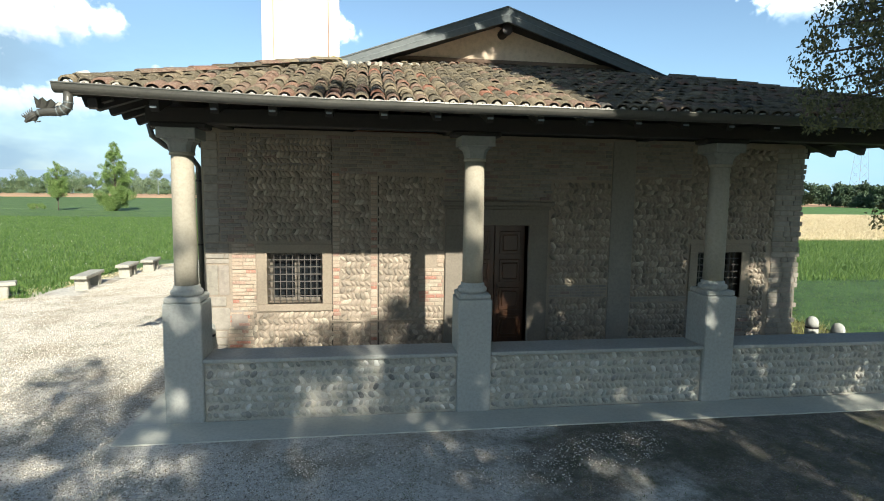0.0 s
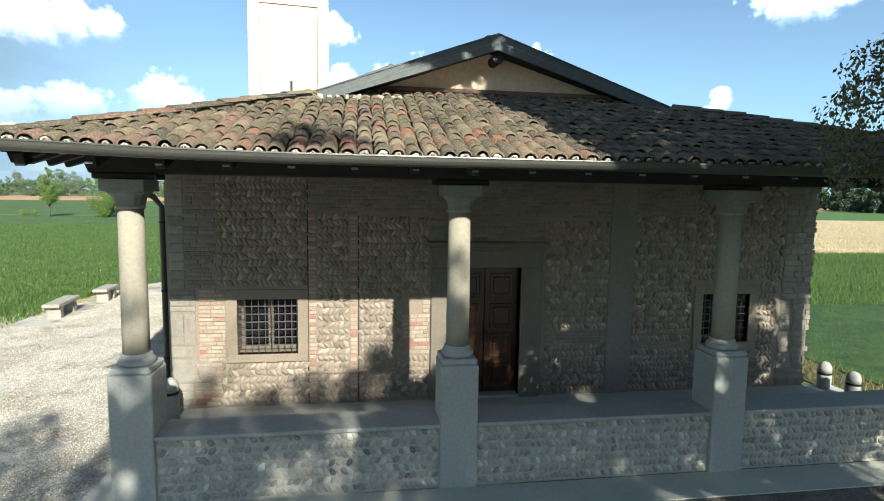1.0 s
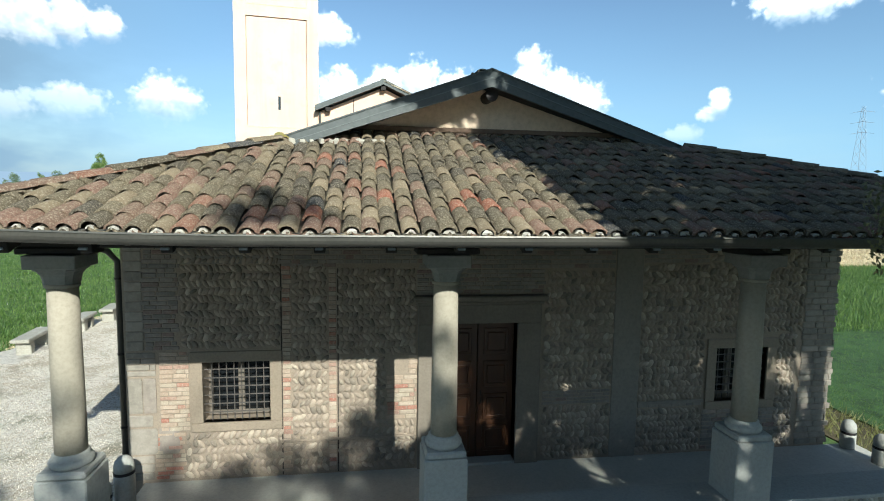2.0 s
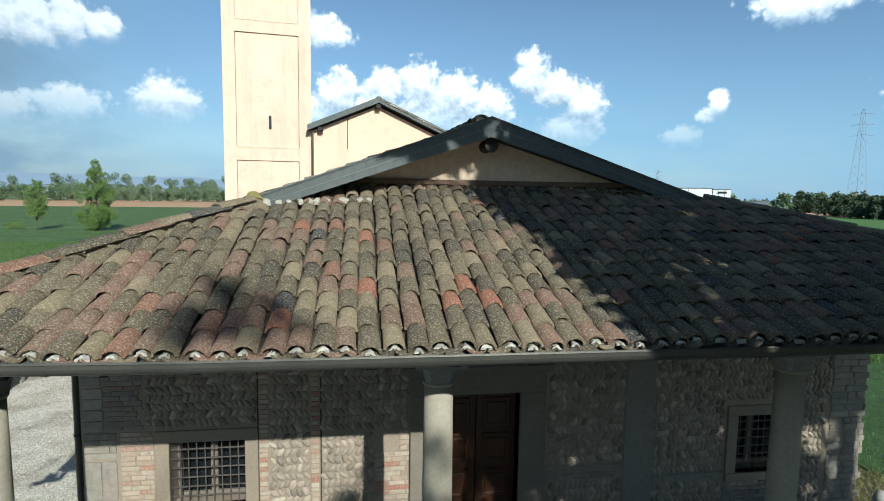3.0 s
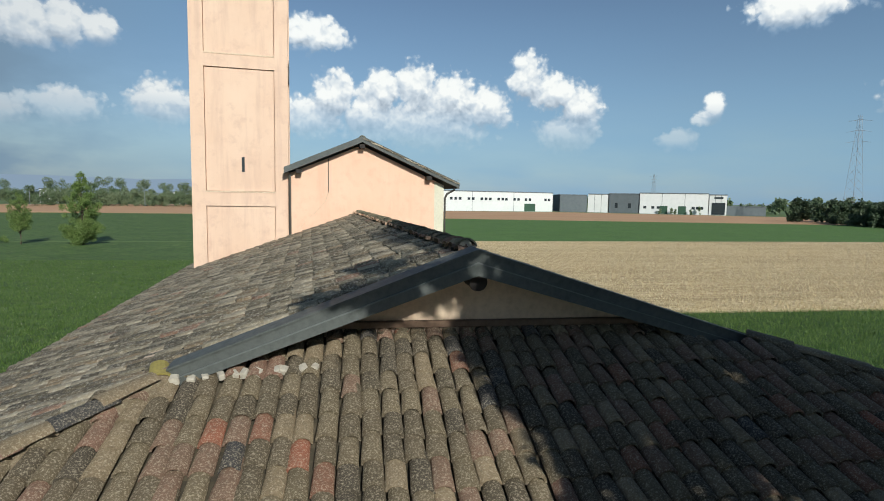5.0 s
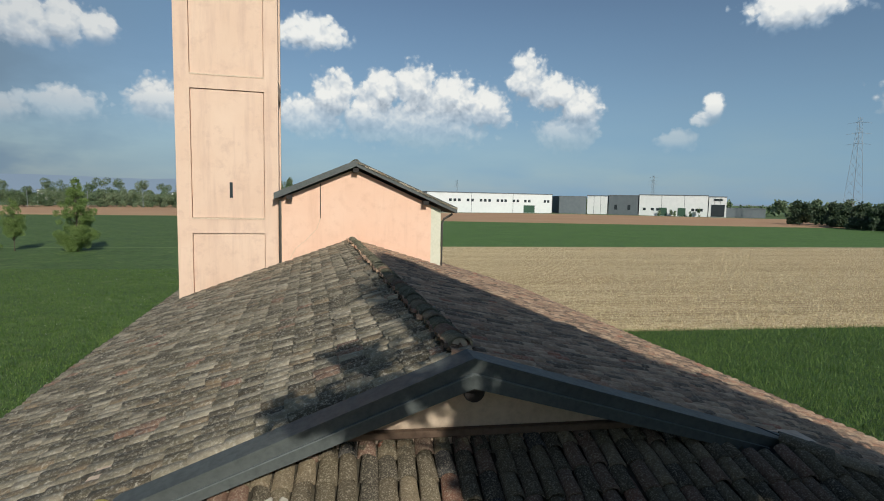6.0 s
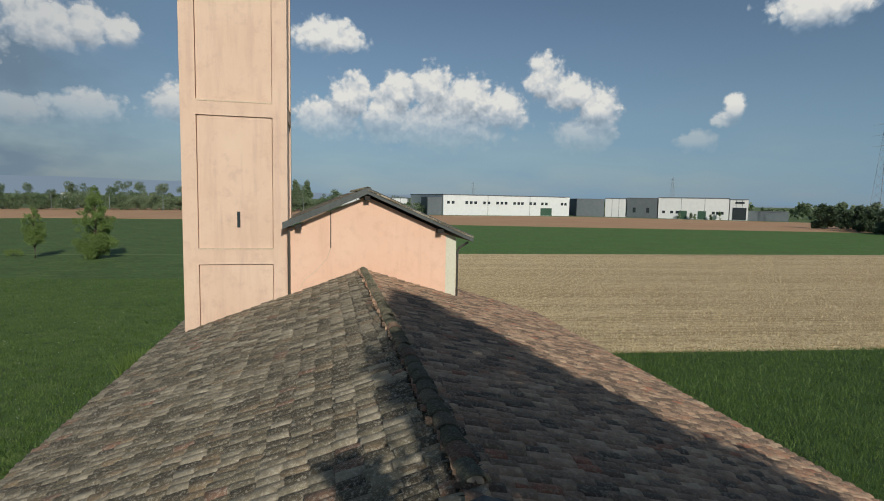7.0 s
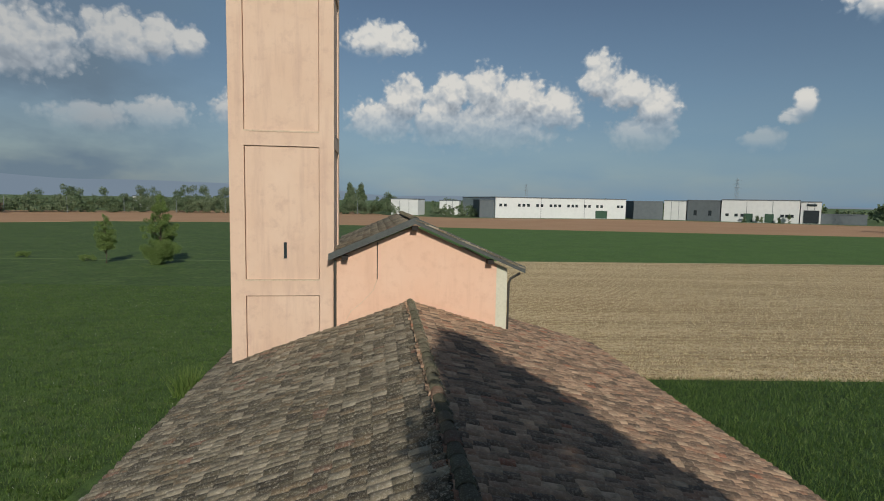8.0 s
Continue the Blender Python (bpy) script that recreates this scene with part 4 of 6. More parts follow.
# ---- windows and door ----
def barred_window(name, x0, x1, z0, z1, label):
    w = thing(name, ((x0 + x1) / 2, WALL_Y, z0), label, "window", kind="structure")
    y = WALL_Y
    Bag().soft_box(x0 - 0.17, x1 + 0.17, y - 0.035, y + 0.12, z1, z1 + 0.16, 0.006).to("lintel", M["frame_stone"], w)
    Bag().soft_box(x0 - 0.17, x1 + 0.17, y - 0.045, y + 0.12, z0 - 0.13, z0, 0.006).to("window_sill", M["frame_stone"], w)
    for a in (x0 - 0.17, x1):
        Bag().soft_box(a, a + 0.17, y - 0.034, y + 0.12, z0 + 0.001, z1 - 0.001, 0.006).to("jamb", M["frame_stone"], w)
    Bag().box(x0 - 0.02, x1 + 0.02, y + 0.36, y + 0.40, z0 - 0.02, z1 + 0.02).to("pane", M["glass"], w)
    mid = (x0 + x1) / 2
    for a, b in ((x0, x0 + 0.06), (mid - 0.045, mid - 0.003), (mid + 0.003, mid + 0.045), (x1 - 0.06, x1)):
        Bag().soft_box(a, b, y + 0.30, y + 0.355, z0, z1, 0.005).to("casement_stile", M["frame_wood"], w)
    for c in (z0, z1 - 0.06):
        Bag().soft_box(x0 + 0.06, x1 - 0.06, y + 0.305, y + 0.35, c, c + 0.055, 0.005).to("casement_rail", M["frame_wood"], w)
    for i in range(1, 9):
        x = x0 + (x1 - x0) * i / 9
        Bag().tube([(x, y + 0.07, z0), (x, y + 0.07, z1)], 0.0085, 6).to("bar", M["grille"], w)
    for i in range(1, 7):
        z = z0 + (z1 - z0) * i / 7
        Bag().box(x0, x1, y + 0.058, y + 0.066, z - 0.009, z + 0.009).to("cross_bar", M["grille"], w)
    return w


M["frame_wood"] = mottled("weathered_casement", "71685c", "80766a", "4d463d", 2, 30, stretch=(5, 5, 1))
barred_window("window_1", *W1, "small square window with a stone surround and iron grille")
barred_window("window_2", *W2, "small square window with a stone surround and iron grille")

door = thing("door_1", (2.72, WALL_Y, 0.06), "dark brown double wooden door with raised panels in a stone surround", "door", kind="structure")
dx0, dx1, dz0, dz1 = DOOR
Bag().soft_box(dx0 - 0.38, dx0, WALL_Y - 0.06, WALL_Y + 0.25, 0.06, dz1, 0.01).to("jamb", M["shaded_door_stone"], door)
Bag().soft_box(dx1, dx1 + 0.38, WALL_Y - 0.06, WALL_Y + 0.25, 0.06, dz1, 0.01).to("jamb", M["shaded_door_stone"], door)
Bag().soft_box(dx0 - 0.38, dx1 + 0.38, WALL_Y - 0.062, WALL_Y + 0.25, dz1 + 0.001, dz1 + 0.30, 0.01).to("lintel", M["shaded_door_stone"], door)
Bag().soft_box(dx0 - 0.41, dx1 + 0.41, WALL_Y - 0.10, WALL_Y + 0.2, dz1 + 0.301, dz1 + 0.36, 0.015).to("cornice_bed", M["shaded_door_stone"], door)
Bag().soft_box(dx0 - 0.46, dx1 + 0.46, WALL_Y - 0.17, WALL_Y + 0.2, dz1 + 0.361, dz1 + 0.45, 0.02).to("cornice", M["shaded_door_stone"], door)
Bag().soft_box(dx0 - 0.02, dx1 + 0.02, WALL_Y - 0.05, WALL_Y + 0.3, 0.055, 0.10, 0.01).to("threshold", M["stone"], door)
mid = (dx0 + dx1) / 2
for a, b in ((dx0 + 0.003, mid - 0.006), (mid + 0.006, dx1 - 0.003)):
    leaf = Bag().soft_box(a, b, WALL_Y + 0.17, WALL_Y + 0.225, 0.102, dz1 - 0.003, 0.006).to("door_leaf", M["door"], door)
    for k in range(4):
        z0 = 0.20 + k * 0.54
        pan = Bag()
        pan.soft_box(a + 0.09, b - 0.09, WALL_Y + 0.148, WALL_Y + 0.18, z0, z0 + 0.44, 0.012)
        pan.to("panel", M["door"], leaf)
        Bag().soft_box(a + 0.14, b - 0.14, WALL_Y + 0.128, WALL_Y + 0.16, z0 + 0.06, z0 + 0.38, 0.022).to("raised_field", M["door"], leaf)
Bag().tube([(mid + 0.05, WALL_Y + 0.13, 1.02), (mid + 0.05, WALL_Y + 0.10, 1.06), (mid + 0.05, WALL_Y + 0.10, 1.20), (mid + 0.05, WALL_Y + 0.13, 1.24)], 0.011, 8).to("door_handle", M["iron"], door)


# ---- facade stones ----
def brick_mesh(name, mat):
    b = Bag().soft_box(-0.5, 0.5, -0.5, 0.5, -0.5, 0.5, 0.07)
    me = bpy.data.meshes.new(name)
    me.from_pydata([tuple(v) for v in b.v], [], b.f)
    me.materials.append(mat)
    return me, b.v, b.f


BRICK, BRICK_V, BRICK_F = brick_mesh("brick", M["brick"])
GBRICK, GBRICK_V, GBRICK_F = brick_mesh("grey_brick", M["grey_brick"])
QUOIN, QUOIN_V, QUOIN_F = brick_mesh("quoin", M["quoin"])
FCOB, FCOB_V, FCOB_F = cobble_mesh("cobble", 0.036, 0.076, 0.040, M["wall_cobble"])


def brick_spots(x0, x1, z0, z1, seed, row=0.068, long=0.235, proud=0.012, ragged=0.0):
    rnd, out = random.Random(seed), []
    rows = max(1, round((z1 - z0) / row))
    row = (z1 - z0) / rows
    for k in range(rows):
        x = x0 - (rnd.uniform(0, ragged) if ragged else 0)
        end = x1 + (rnd.uniform(-ragged, ragged) if ragged else 0)
        while x < end - 0.03:
            w = min(long * rnd.choice((0.5, 0.8, 1, 1, 1.15)), end - x)
            d = proud + rnd.uniform(-0.006, 0.008)
            m = Matrix.Translation((x + w / 2, WALL_Y - d + 0.03, z0 + (k + 0.5) * row)) @ pose(0, 0, 0, rnd.uniform(-2, 2), rnd.uniform(-1.2, 1.2), 0)
            out.append(m @ Matrix.Diagonal((w - 0.012, 0.06, row - rnd.uniform(0.008, 0.018), 1)))
            x += w
    return out


fcob = []
for i, (x0, x1, z0, z1, gap) in enumerate((
        (-1.72, -0.32, 2.08, 3.88, 0.078), (-1.70, -0.30, 0.10, 0.80, 0.085), (-0.15, 0.36, 0.10, 3.30, 0.085), (0.52, 1.70, 1.92, 3.25, 0.080),
        (0.52, 1.24, 0.10, 1.90, 0.085), (1.26, 1.70, 0.10, 0.86, 0.085), (3.78, 4.93, 1.26, 3.20, 0.080), (3.78, 4.93, 0.10, 0.98, 0.080),
        (5.42, 6.58, 1.0, 3.30, 0.080), (5.42, 6.58, 0.10, 0.86, 0.080), (6.60, 8.38, 2.12, 3.90, 0.080), (7.96, 8.30, 0.10, 2.10, 0.085))):
    fcob += cobble_spots(x0, x1, z0, z1, WALL_Y, 40 + i, 0.114, gap * 1.0, 36, 1.0, 24)
fbrick, gbrick = [], []
for i, (x0, x1, z0, z1, rag) in enumerate((
        (-2.04, -1.63, 0.84, 2.04, 0.0), (-2.20, -1.76, 2.06, 3.60, 0.06), (-0.29, -0.17, 0.10, 3.30, 0.02), (0.38, 0.50, 0.10, 3.25, 0.0),
        (1.27, 1.72, 0.88, 1.58, 0.03), (1.60, 1.73, 1.60, 1.9, 0.02), (-1.7, 2.1, 3.32, 3.95, 0.0), (-2.1, -1.72, 0.1, 0.82, 0.04), (-2.2, -1.74, 3.61, 3.95, 0.0), (3.76, 4.93, 1.0, 1.24, 0.0),
        (1.74, 4.93, 3.24, 3.95, 0.0), (1.72, 3.76, 2.85, 3.23, 0.02), (5.42, 6.6, 3.95, 4.01, 0.0), (-0.3, 0.5, 3.27, 3.33, 0.0), (5.42, 6.58, 3.32, 3.95, 0.0), (5.42, 6.58, 0.88, 0.98, 0.0), (6.60, 8.30, 0.1, 0.80, 0.0))):
    (gbrick if z0 > 2 or x0 > 2 else fbrick).extend(brick_spots(x0, x1, z0, z1, 70 + i, ragged=rag))
fquoin = []
for i, (x0, x1, z0, z1, row, long) in enumerate(((-2.47, -2.22, 2.06, 3.95, 0.15, 0.3), (-2.48, -2.08, 1.12, 1.66, 0.5, 0.42), (-2.48, -2.14, 0.92, 1.10, 0.2, 0.36),
                                                (-2.48, -1.78, 0.50, 0.90, 0.4, 0.40), (-2.48, -2.14, 0.10, 0.48, 0.13, 0.36), (-2.48, -2.08, 1.68, 2.04, 0.09, 0.4),
                                                (8.42, 9.02, 0.10, 3.95, 0.105, 0.30))):
    fquoin += brick_spots(x0, x1, z0, z1, 90 + i, row, long, 0.016, 0.04 if x0 > 8 else 0.0)


def lay(kind, spots, me, verts, faces, mat, near, limit):
    spots = sorted(spots, key=lambda m: (m.translation - near).length)
    for m in spots[:limit]:
        set_piece(kind, me, m, wall_facade)
    b, tv = Bag(), np.array(verts)
    for m in spots[limit:]:
        a = np.array(m)
        b.add((tv @ a[:3, :3].T + a[:3, 3]).tolist(), faces)
    if b.n:
        tagged(b.to(kind + "s", mat, wall_facade, smooth=kind == "cobble"), kind="stuff")


lay("cobble", fcob, FCOB, FCOB_V, FCOB_F, M["wall_cobble"], Vector((0.3, WALL_Y, 1.2)), 300)
lay("brick", fbrick, BRICK, BRICK_V, BRICK_F, M["brick"], Vector((0.0, WALL_Y, 1.3)), 300)
lay("grey_brick", gbrick, GBRICK, GBRICK_V, GBRICK_F, M["grey_brick"], Vector((-1.0, WALL_Y, 2.5)), 200)
lay("quoin", fquoin, QUOIN, QUOIN_V, QUOIN_F, M["quoin"], Vector((-2.3, WALL_Y, 1.3)), 300)
Bag().soft_box(4.945, 5.41, WALL_Y - 0.02, WALL_Y + 0.05, 0.06, 3.98, 0.006).to("pilaster", M["pilaster"], wall_facade, "flat plastered pilaster strip")
tagged(Bag().soft_box(5.42, 6.6, WALL_Y - 0.03, WALL_Y + 0.05, 0.94, 0.99, 0.006).to("string_course", M["pilaster"], wall_facade))

dark_joint = mottled("dark_open_joint", "332d26", "3d362e", "26211c", 2, 30)
for x, z in ((-0.31, 3.9), (0.52, 3.25)):
    Bag().box(x - 0.008, x + 0.008, WALL_Y - 0.012, WALL_Y + 0.01, 0.08, z).to("open_joint", dark_joint, wall_facade, "dark open joint in the wall")
Bag().soft_box(-0.29, 1.72, WALL_Y - 0.045, WALL_Y + 0.02, 0.60, 0.63, 0.006).to("string_course", M["wall_mortar"], wall_facade)

# ---- downpipe, spout, bollards, benches ----
pipe = thing("downpipe", (-2.56, 10.2, 0), "dark metal downpipe at the wall corner", "downpipe")
Bag().tube([(-3.15, 9.7, 4.0), (-3.12, 9.72, 3.82), (-2.95, 9.85, 3.66), (-2.64, 10.08, 3.52), (-2.56, 10.2, 3.36), (-2.56, 10.2, 0.02)], 0.045, 10).to("pipe", M["copper"], pipe, smooth=True)
for z in (0.9, 2.0, 3.1):
    Bag().tube([(-2.56, 10.2, z), (-2.56, 10.2, z + 0.03)], 0.054, 10).to("pipe_clip", M["iron"], pipe)


def spout():
    """Sheet-metal water spout in the shape of a crested, winged animal."""
    y = 6.70
    t = thing("water_spout", (-2.87, y, 3.93), "grey sheet-metal water spout shaped like a crested winged animal", "water spout")
    neck = [(-2.87, 4.0), (-2.872, 3.87), (-2.885, 3.825), (-2.92, 3.79), (-2.97, 3.777), (-3.03, 3.773), (-3.10, 3.768), (-3.16, 3.755), (-3.195, 3.735)]
    size = [0.046, 0.048, 0.052, 0.055, 0.052, 0.05, 0.046, 0.038, 0.033]
    path = [(x, y, z) for x, z in neck]
    Bag().tube(path, size, 14).to("neck", M["copper"], t, smooth=True)
    for k in (1, 2, 3, 4, 7):
        p, d = Vector(path[k]), (Vector(path[k + 1]) - Vector(path[k - 1])).normalized() * 0.006
        Bag().tube([p - d, p + d], size[k] + 0.004, 14).to("seam_ring", M["metal_worn"], t, "pale soldered ring")
    head = Bag().tube([(-3.19, y, 3.738), (-3.225, y, 3.72), (-3.265, y, 3.69), (-3.305, y, 3.652)], [0.036, 0.044, 0.034, 0.012], 10).to("head", M["copper"], t)
    Bag().tube([(-3.20, y, 3.70), (-3.215, y, 3.672), (-3.205, y, 3.648)], [0.026, 0.018, 0.006], 8).to("jaw", M["copper"], head)
    Bag().tube([(-3.19, y, 3.665), (-3.17, y, 3.66), (-3.158, y, 3.668), (-3.15, y, 3.66)], [0.008, 0.007, 0.006, 0.002], 6).to("tongue", M["copper"], head)
    for k in range(6):
        q = k / 5
        o = Vector((-3.295 + 0.075 * q, y, 3.700 + 0.045 * q))
        tip = o + Vector((-0.045 + 0.030 * q, 0, 0.03 + 0.035 * q))
        Bag().tube([o, o.lerp(tip, 0.5) + Vector((-0.006, 0, 0)), tip], [0.012, 0.008, 0.002], 5).to("crest_spike", M["copper"], head)
    for side in (-1, 1):
        root = [Vector((-3.17 + 0.15 * k / 5, y + side * 0.03, 3.80 - 0.012 * k / 5)) for k in range(6)]
        tips = [root[k] + Vector((0.005 + 0.012 * k, side * 0.05, 0.118 - 0.004 * k - (0.035 if k % 2 else 0.0))) for k in range(6)]
        v = [q + Vector((0, o, 0)) for o in (-0.004, 0.004) for q in root + tips]
        f = [(k, k + 1, k + 7, k + 6) for k in range(5)] + [(k + 12, k + 18, k + 19, k + 13) for k in range(5)] + [(k + 6, k + 7, k + 19, k + 18) for k in range(5)] + [(0, 6, 18, 12), (5, 17, 23, 11)]
        tidy("wing", v, f, M["copper"], t)
    return t


spout()


def bollard(x, y, h, r):
    b = thing("bollard", (x, y, 0.0), "grey stone bollard with a rounded top", "bollard", "stone bollards")
    post = Bag().lathe([(r, -0.17), (r, h - 0.30), (r * 0.98, h - 0.27)], 18, (x, y, 0.03)).to("shaft", M["stone"], b, smooth=True)
    Bag().lathe([(r * 1.02, 0), (r * 1.02, 0.04)], 18, (x, y, h - 0.24)).to("band", M["iron"], post, "dark iron band")
    Bag().lathe([(r * 0.98, 0), (r * 0.98, 0.08), (r * 0.85, 0.14), (r * 0.5, 0.19), (r * 0.12, 0.205)], 18, (x, y, h - 0.2)).to("cap", M["stone"], b, smooth=True)


for x, y, h, r in ((9.34, 10.0, 0.56, 0.12), (9.36, 9.4, 0.56, 0.12), (-2.30, 9.5, 0.80, 0.13), (-2.46, 9.25, 0.60, 0.10)):
    bollard(x, y, h, r)


def bench(ax, ay, bx, by):
    a, b = Vector((ax, ay, 0)), Vector((bx, by, 0))
    d = (b - a)
    turn = Matrix.Translation((a + b) / 2) @ pose(0, 0, 0, 0, 0, math.degrees(math.atan2(d.y, d.x)))
    h = d.length / 2
    w = thing("stone_bench", (a + b) / 2, "weathered stone bench slab on two blocks beside the gravel", "bench", "stone benches")
    Bag().soft_box(-h, h, -0.22, 0.22, 0.36 + GROUND, 0.47 + GROUND, 0.02, 0.006, turn).to("seat", M["bench"], w)
    for s in (-1, 1):
        Bag().soft_box(s * (h - 0.3) - 0.12, s * (h - 0.3) + 0.12, -0.18, 0.18, GROUND - 0.01, 0.36 + GROUND, 0.02, 0.008, turn).to("support", M["bench"], w)


M["bench"] = mottled("weathered_bench_stone", "9d988b", "aca799", "6f6a5e", 2.0, 22, bump=0.5, distance=0.012)
for e in ((-8.18, 17.67, -8.33, 19.18), (-7.98, 20.17, -8.07, 21.31), (-7.71, 21.57, -7.81, 22.72), (-10.72, 16.22, -9.37, 16.84)):
    bench(*e)
# ---- trees ----
# gaps cut in the crowns to let chosen sun patches through: across and up at the columns' row, with their half sizes
GAPS = [(8.58, 3.02, 0.20, 0.20), (8.72, 2.70, 0.14, 0.16), (9.34, 2.28, 0.18, 0.15), (8.72, 1.75, 0.22, 0.12), (4.83, 2.84, 0.11, 0.11), (4.50, 2.55, 0.10, 0.13),
        (5.77, 2.55, 0.09, 0.11), (3.32, 3.05, 0.13, 0.16), (3.48, 2.35, 0.13, 0.26), (-2.02, -0.92, 0.26, 0.16), (-1.92, -1.32, 0.20, 0.12), (-3.70, -0.80, 0.32, 0.16),
        (7.60, -0.30, 0.22, 0.08), (2.66, 6.97, 0.08, 0.08), (3.10, 7.12, 0.08, 0.12), (-2.17, 1.12, 0.16, 0.12), (-2.17, 0.12, 0.2, 0.1)]

# scattered gaps, added to brighten the right-hand wall and parapet
gap_rnd = random.Random(91)
GAPS += [(gap_rnd.uniform(3.5, 9.3), gap_rnd.uniform(1.5, 3.35), gap_rnd.uniform(0.06, 0.13), gap_rnd.uniform(0.06, 0.14)) for _ in range(95)]
GAPS += [(gap_rnd.uniform(1.5, 9.5), gap_rnd.uniform(0.8, 1.6), gap_rnd.uniform(0.08, 0.16), gap_rnd.uniform(0.05, 0.1)) for _ in range(20)]


def sunward(u, v, y):
    """The place at depth y whose shadow falls at u, v in the columns' row."""
    return (u + SUN_SIDE * (7.75 - y), y, v + SUN_RISE * (7.75 - y))


def leaf_cloud(centres, radii, count, size, seed, droop=0.3, thin=0.42, gaps=()):
    """Leaves as small folded diamonds round clump centres."""
    rs = np.random.RandomState(seed)
    c, r = np.array(centres, float), np.array(radii, float)
    w = r ** 2
    k = rs.choice(len(c), count, p=w / w.sum())
    d = rs.normal(size=(count, 3))
    d /= np.linalg.norm(d, axis=1)[:, None]
    at = c[k] + d * (r[k] * rs.uniform(0.25, 1.0, count) ** 0.6)[:, None]
    for gu, gv, wu, wv in gaps:
        u, v = at[:, 0] - SUN_SIDE * (7.75 - at[:, 1]), at[:, 2] - SUN_RISE * (7.75 - at[:, 1])
        at = at[((u - gu) / wu) ** 2 + ((v - gv) / wv) ** 2 > rs.uniform(0.6, 1.3, len(at))]
    count = len(at)
    ax = rs.normal(size=(count, 3))
    ax[:, 2] -= droop * 2
    ax /= np.linalg.norm(ax, axis=1)[:, None]
    sd = np.cross(ax, rs.normal(size=(count, 3)))
    sd /= np.linalg.norm(sd, axis=1)[:, None]
    nn = np.cross(ax, sd)
    s = size * rs.uniform(0.6, 1.3, count)[:, None]
    p = np.stack([at, at + ax * s * 0.5 + sd * s * thin * 0.5 + nn * s * 0.06, at + ax * s, at + ax * s * 0.5 - sd * s * thin * 0.5 + nn * s * 0.06], 1)
    verts = p.reshape(-1, 3)
    i = np.arange(count) * 4
    faces = np.stack([i, i + 1, i + 2, i + 3], 1)
    return verts.tolist(), faces.tolist()


def tree(name, base, height, centres, radii, count, size, seed, mat, label, trunk=0.2, group="", lean=(0, 0), thin=0.42, category="tree", gaps=()):
    t = thing(name, base, label, category, group)
    base = Vector(base)
    rnd = random.Random(seed)
    top = base + Vector((lean[0], lean[1], height))
    n = 7
    spine = [base + Vector((0, 0, GROUND - 0.05))] + [base.lerp(top, k / n) + Vector((rnd.uniform(-1, 1), rnd.uniform(-1, 1), 0)) * (trunk * 0.5 if k else 0) for k in range(1, n + 1)]
    wood = Bag().tube(spine, [trunk * (1.25 if k == 0 else 1 - 0.9 * k / n) for k in range(n + 1)], 9)
    for c, r in zip(centres, radii):
        c = Vector(c)
        k = min(max((c.z - base.z) / height - 0.15, 0.12), 0.92)
        o = base.lerp(top, k)
        m = o.lerp(c, 0.5) + Vector((0, 0, 0.06 * (c - o).length))
        wood.tube([o, m, c], [trunk * 0.3 * (1.1 - k), trunk * 0.2 * (1.1 - k), trunk * 0.06], 5)
    wood.to("trunk", M["bark"], t, smooth=True)
    v, f = leaf_cloud(centres, radii, count, size, seed, thin=thin, gaps=gaps)
    tidy("crown", v, f, mat, t)
    return t


def crown(rnd, n, shape, size):
    """Clump centres inside shape(u), which maps three numbers in 0..1 to a place."""
    return [shape(rnd.random(), rnd.random(), rnd.random()) for _ in range(n)], [rnd.uniform(*size) for _ in range(n)]


# the tall tree beside the porch, whose shade falls on the roof
rnd = random.Random(11)


def tall_shape(a, b, c):
    z = 3.7 + 11.9 * a
    w = 2.55 if z < 11.5 else 2.55 * max(0.12, (15.9 - z) / 4.4)
    x = (7.05 + 0.15 * min(1.0, 10.5 - z) if z < 10.5 else 7.05 - 0.10 * (z - 10)) + (2 * b - 1) * w
    if z < 5.2:
        x -= 1.0 * (1 - b)
    if z < 4.6:
        x = max(x, 5.2)
    y = 3.0 + (2 * c - 1) * 1.2
    return (x, min(y, (x - 0.26) / 1.12 - 1.15), z - 0.11)


cs, rs_ = crown(rnd, 290, tall_shape, (0.5, 0.8))
cs = [(max(c[0], 4.2 + r) if 5.5 < c[2] < 9.9 else c[0], c[1], c[2]) for c, r in zip(cs, rs_)]
for k in range(16):
    z = 6.19 + 0.23 * k
    cs.append((4.62 + rnd.uniform(-0.03, 0.12), 3.0 + rnd.uniform(-0.5, 0.1), z))
    rs_.append(0.45)
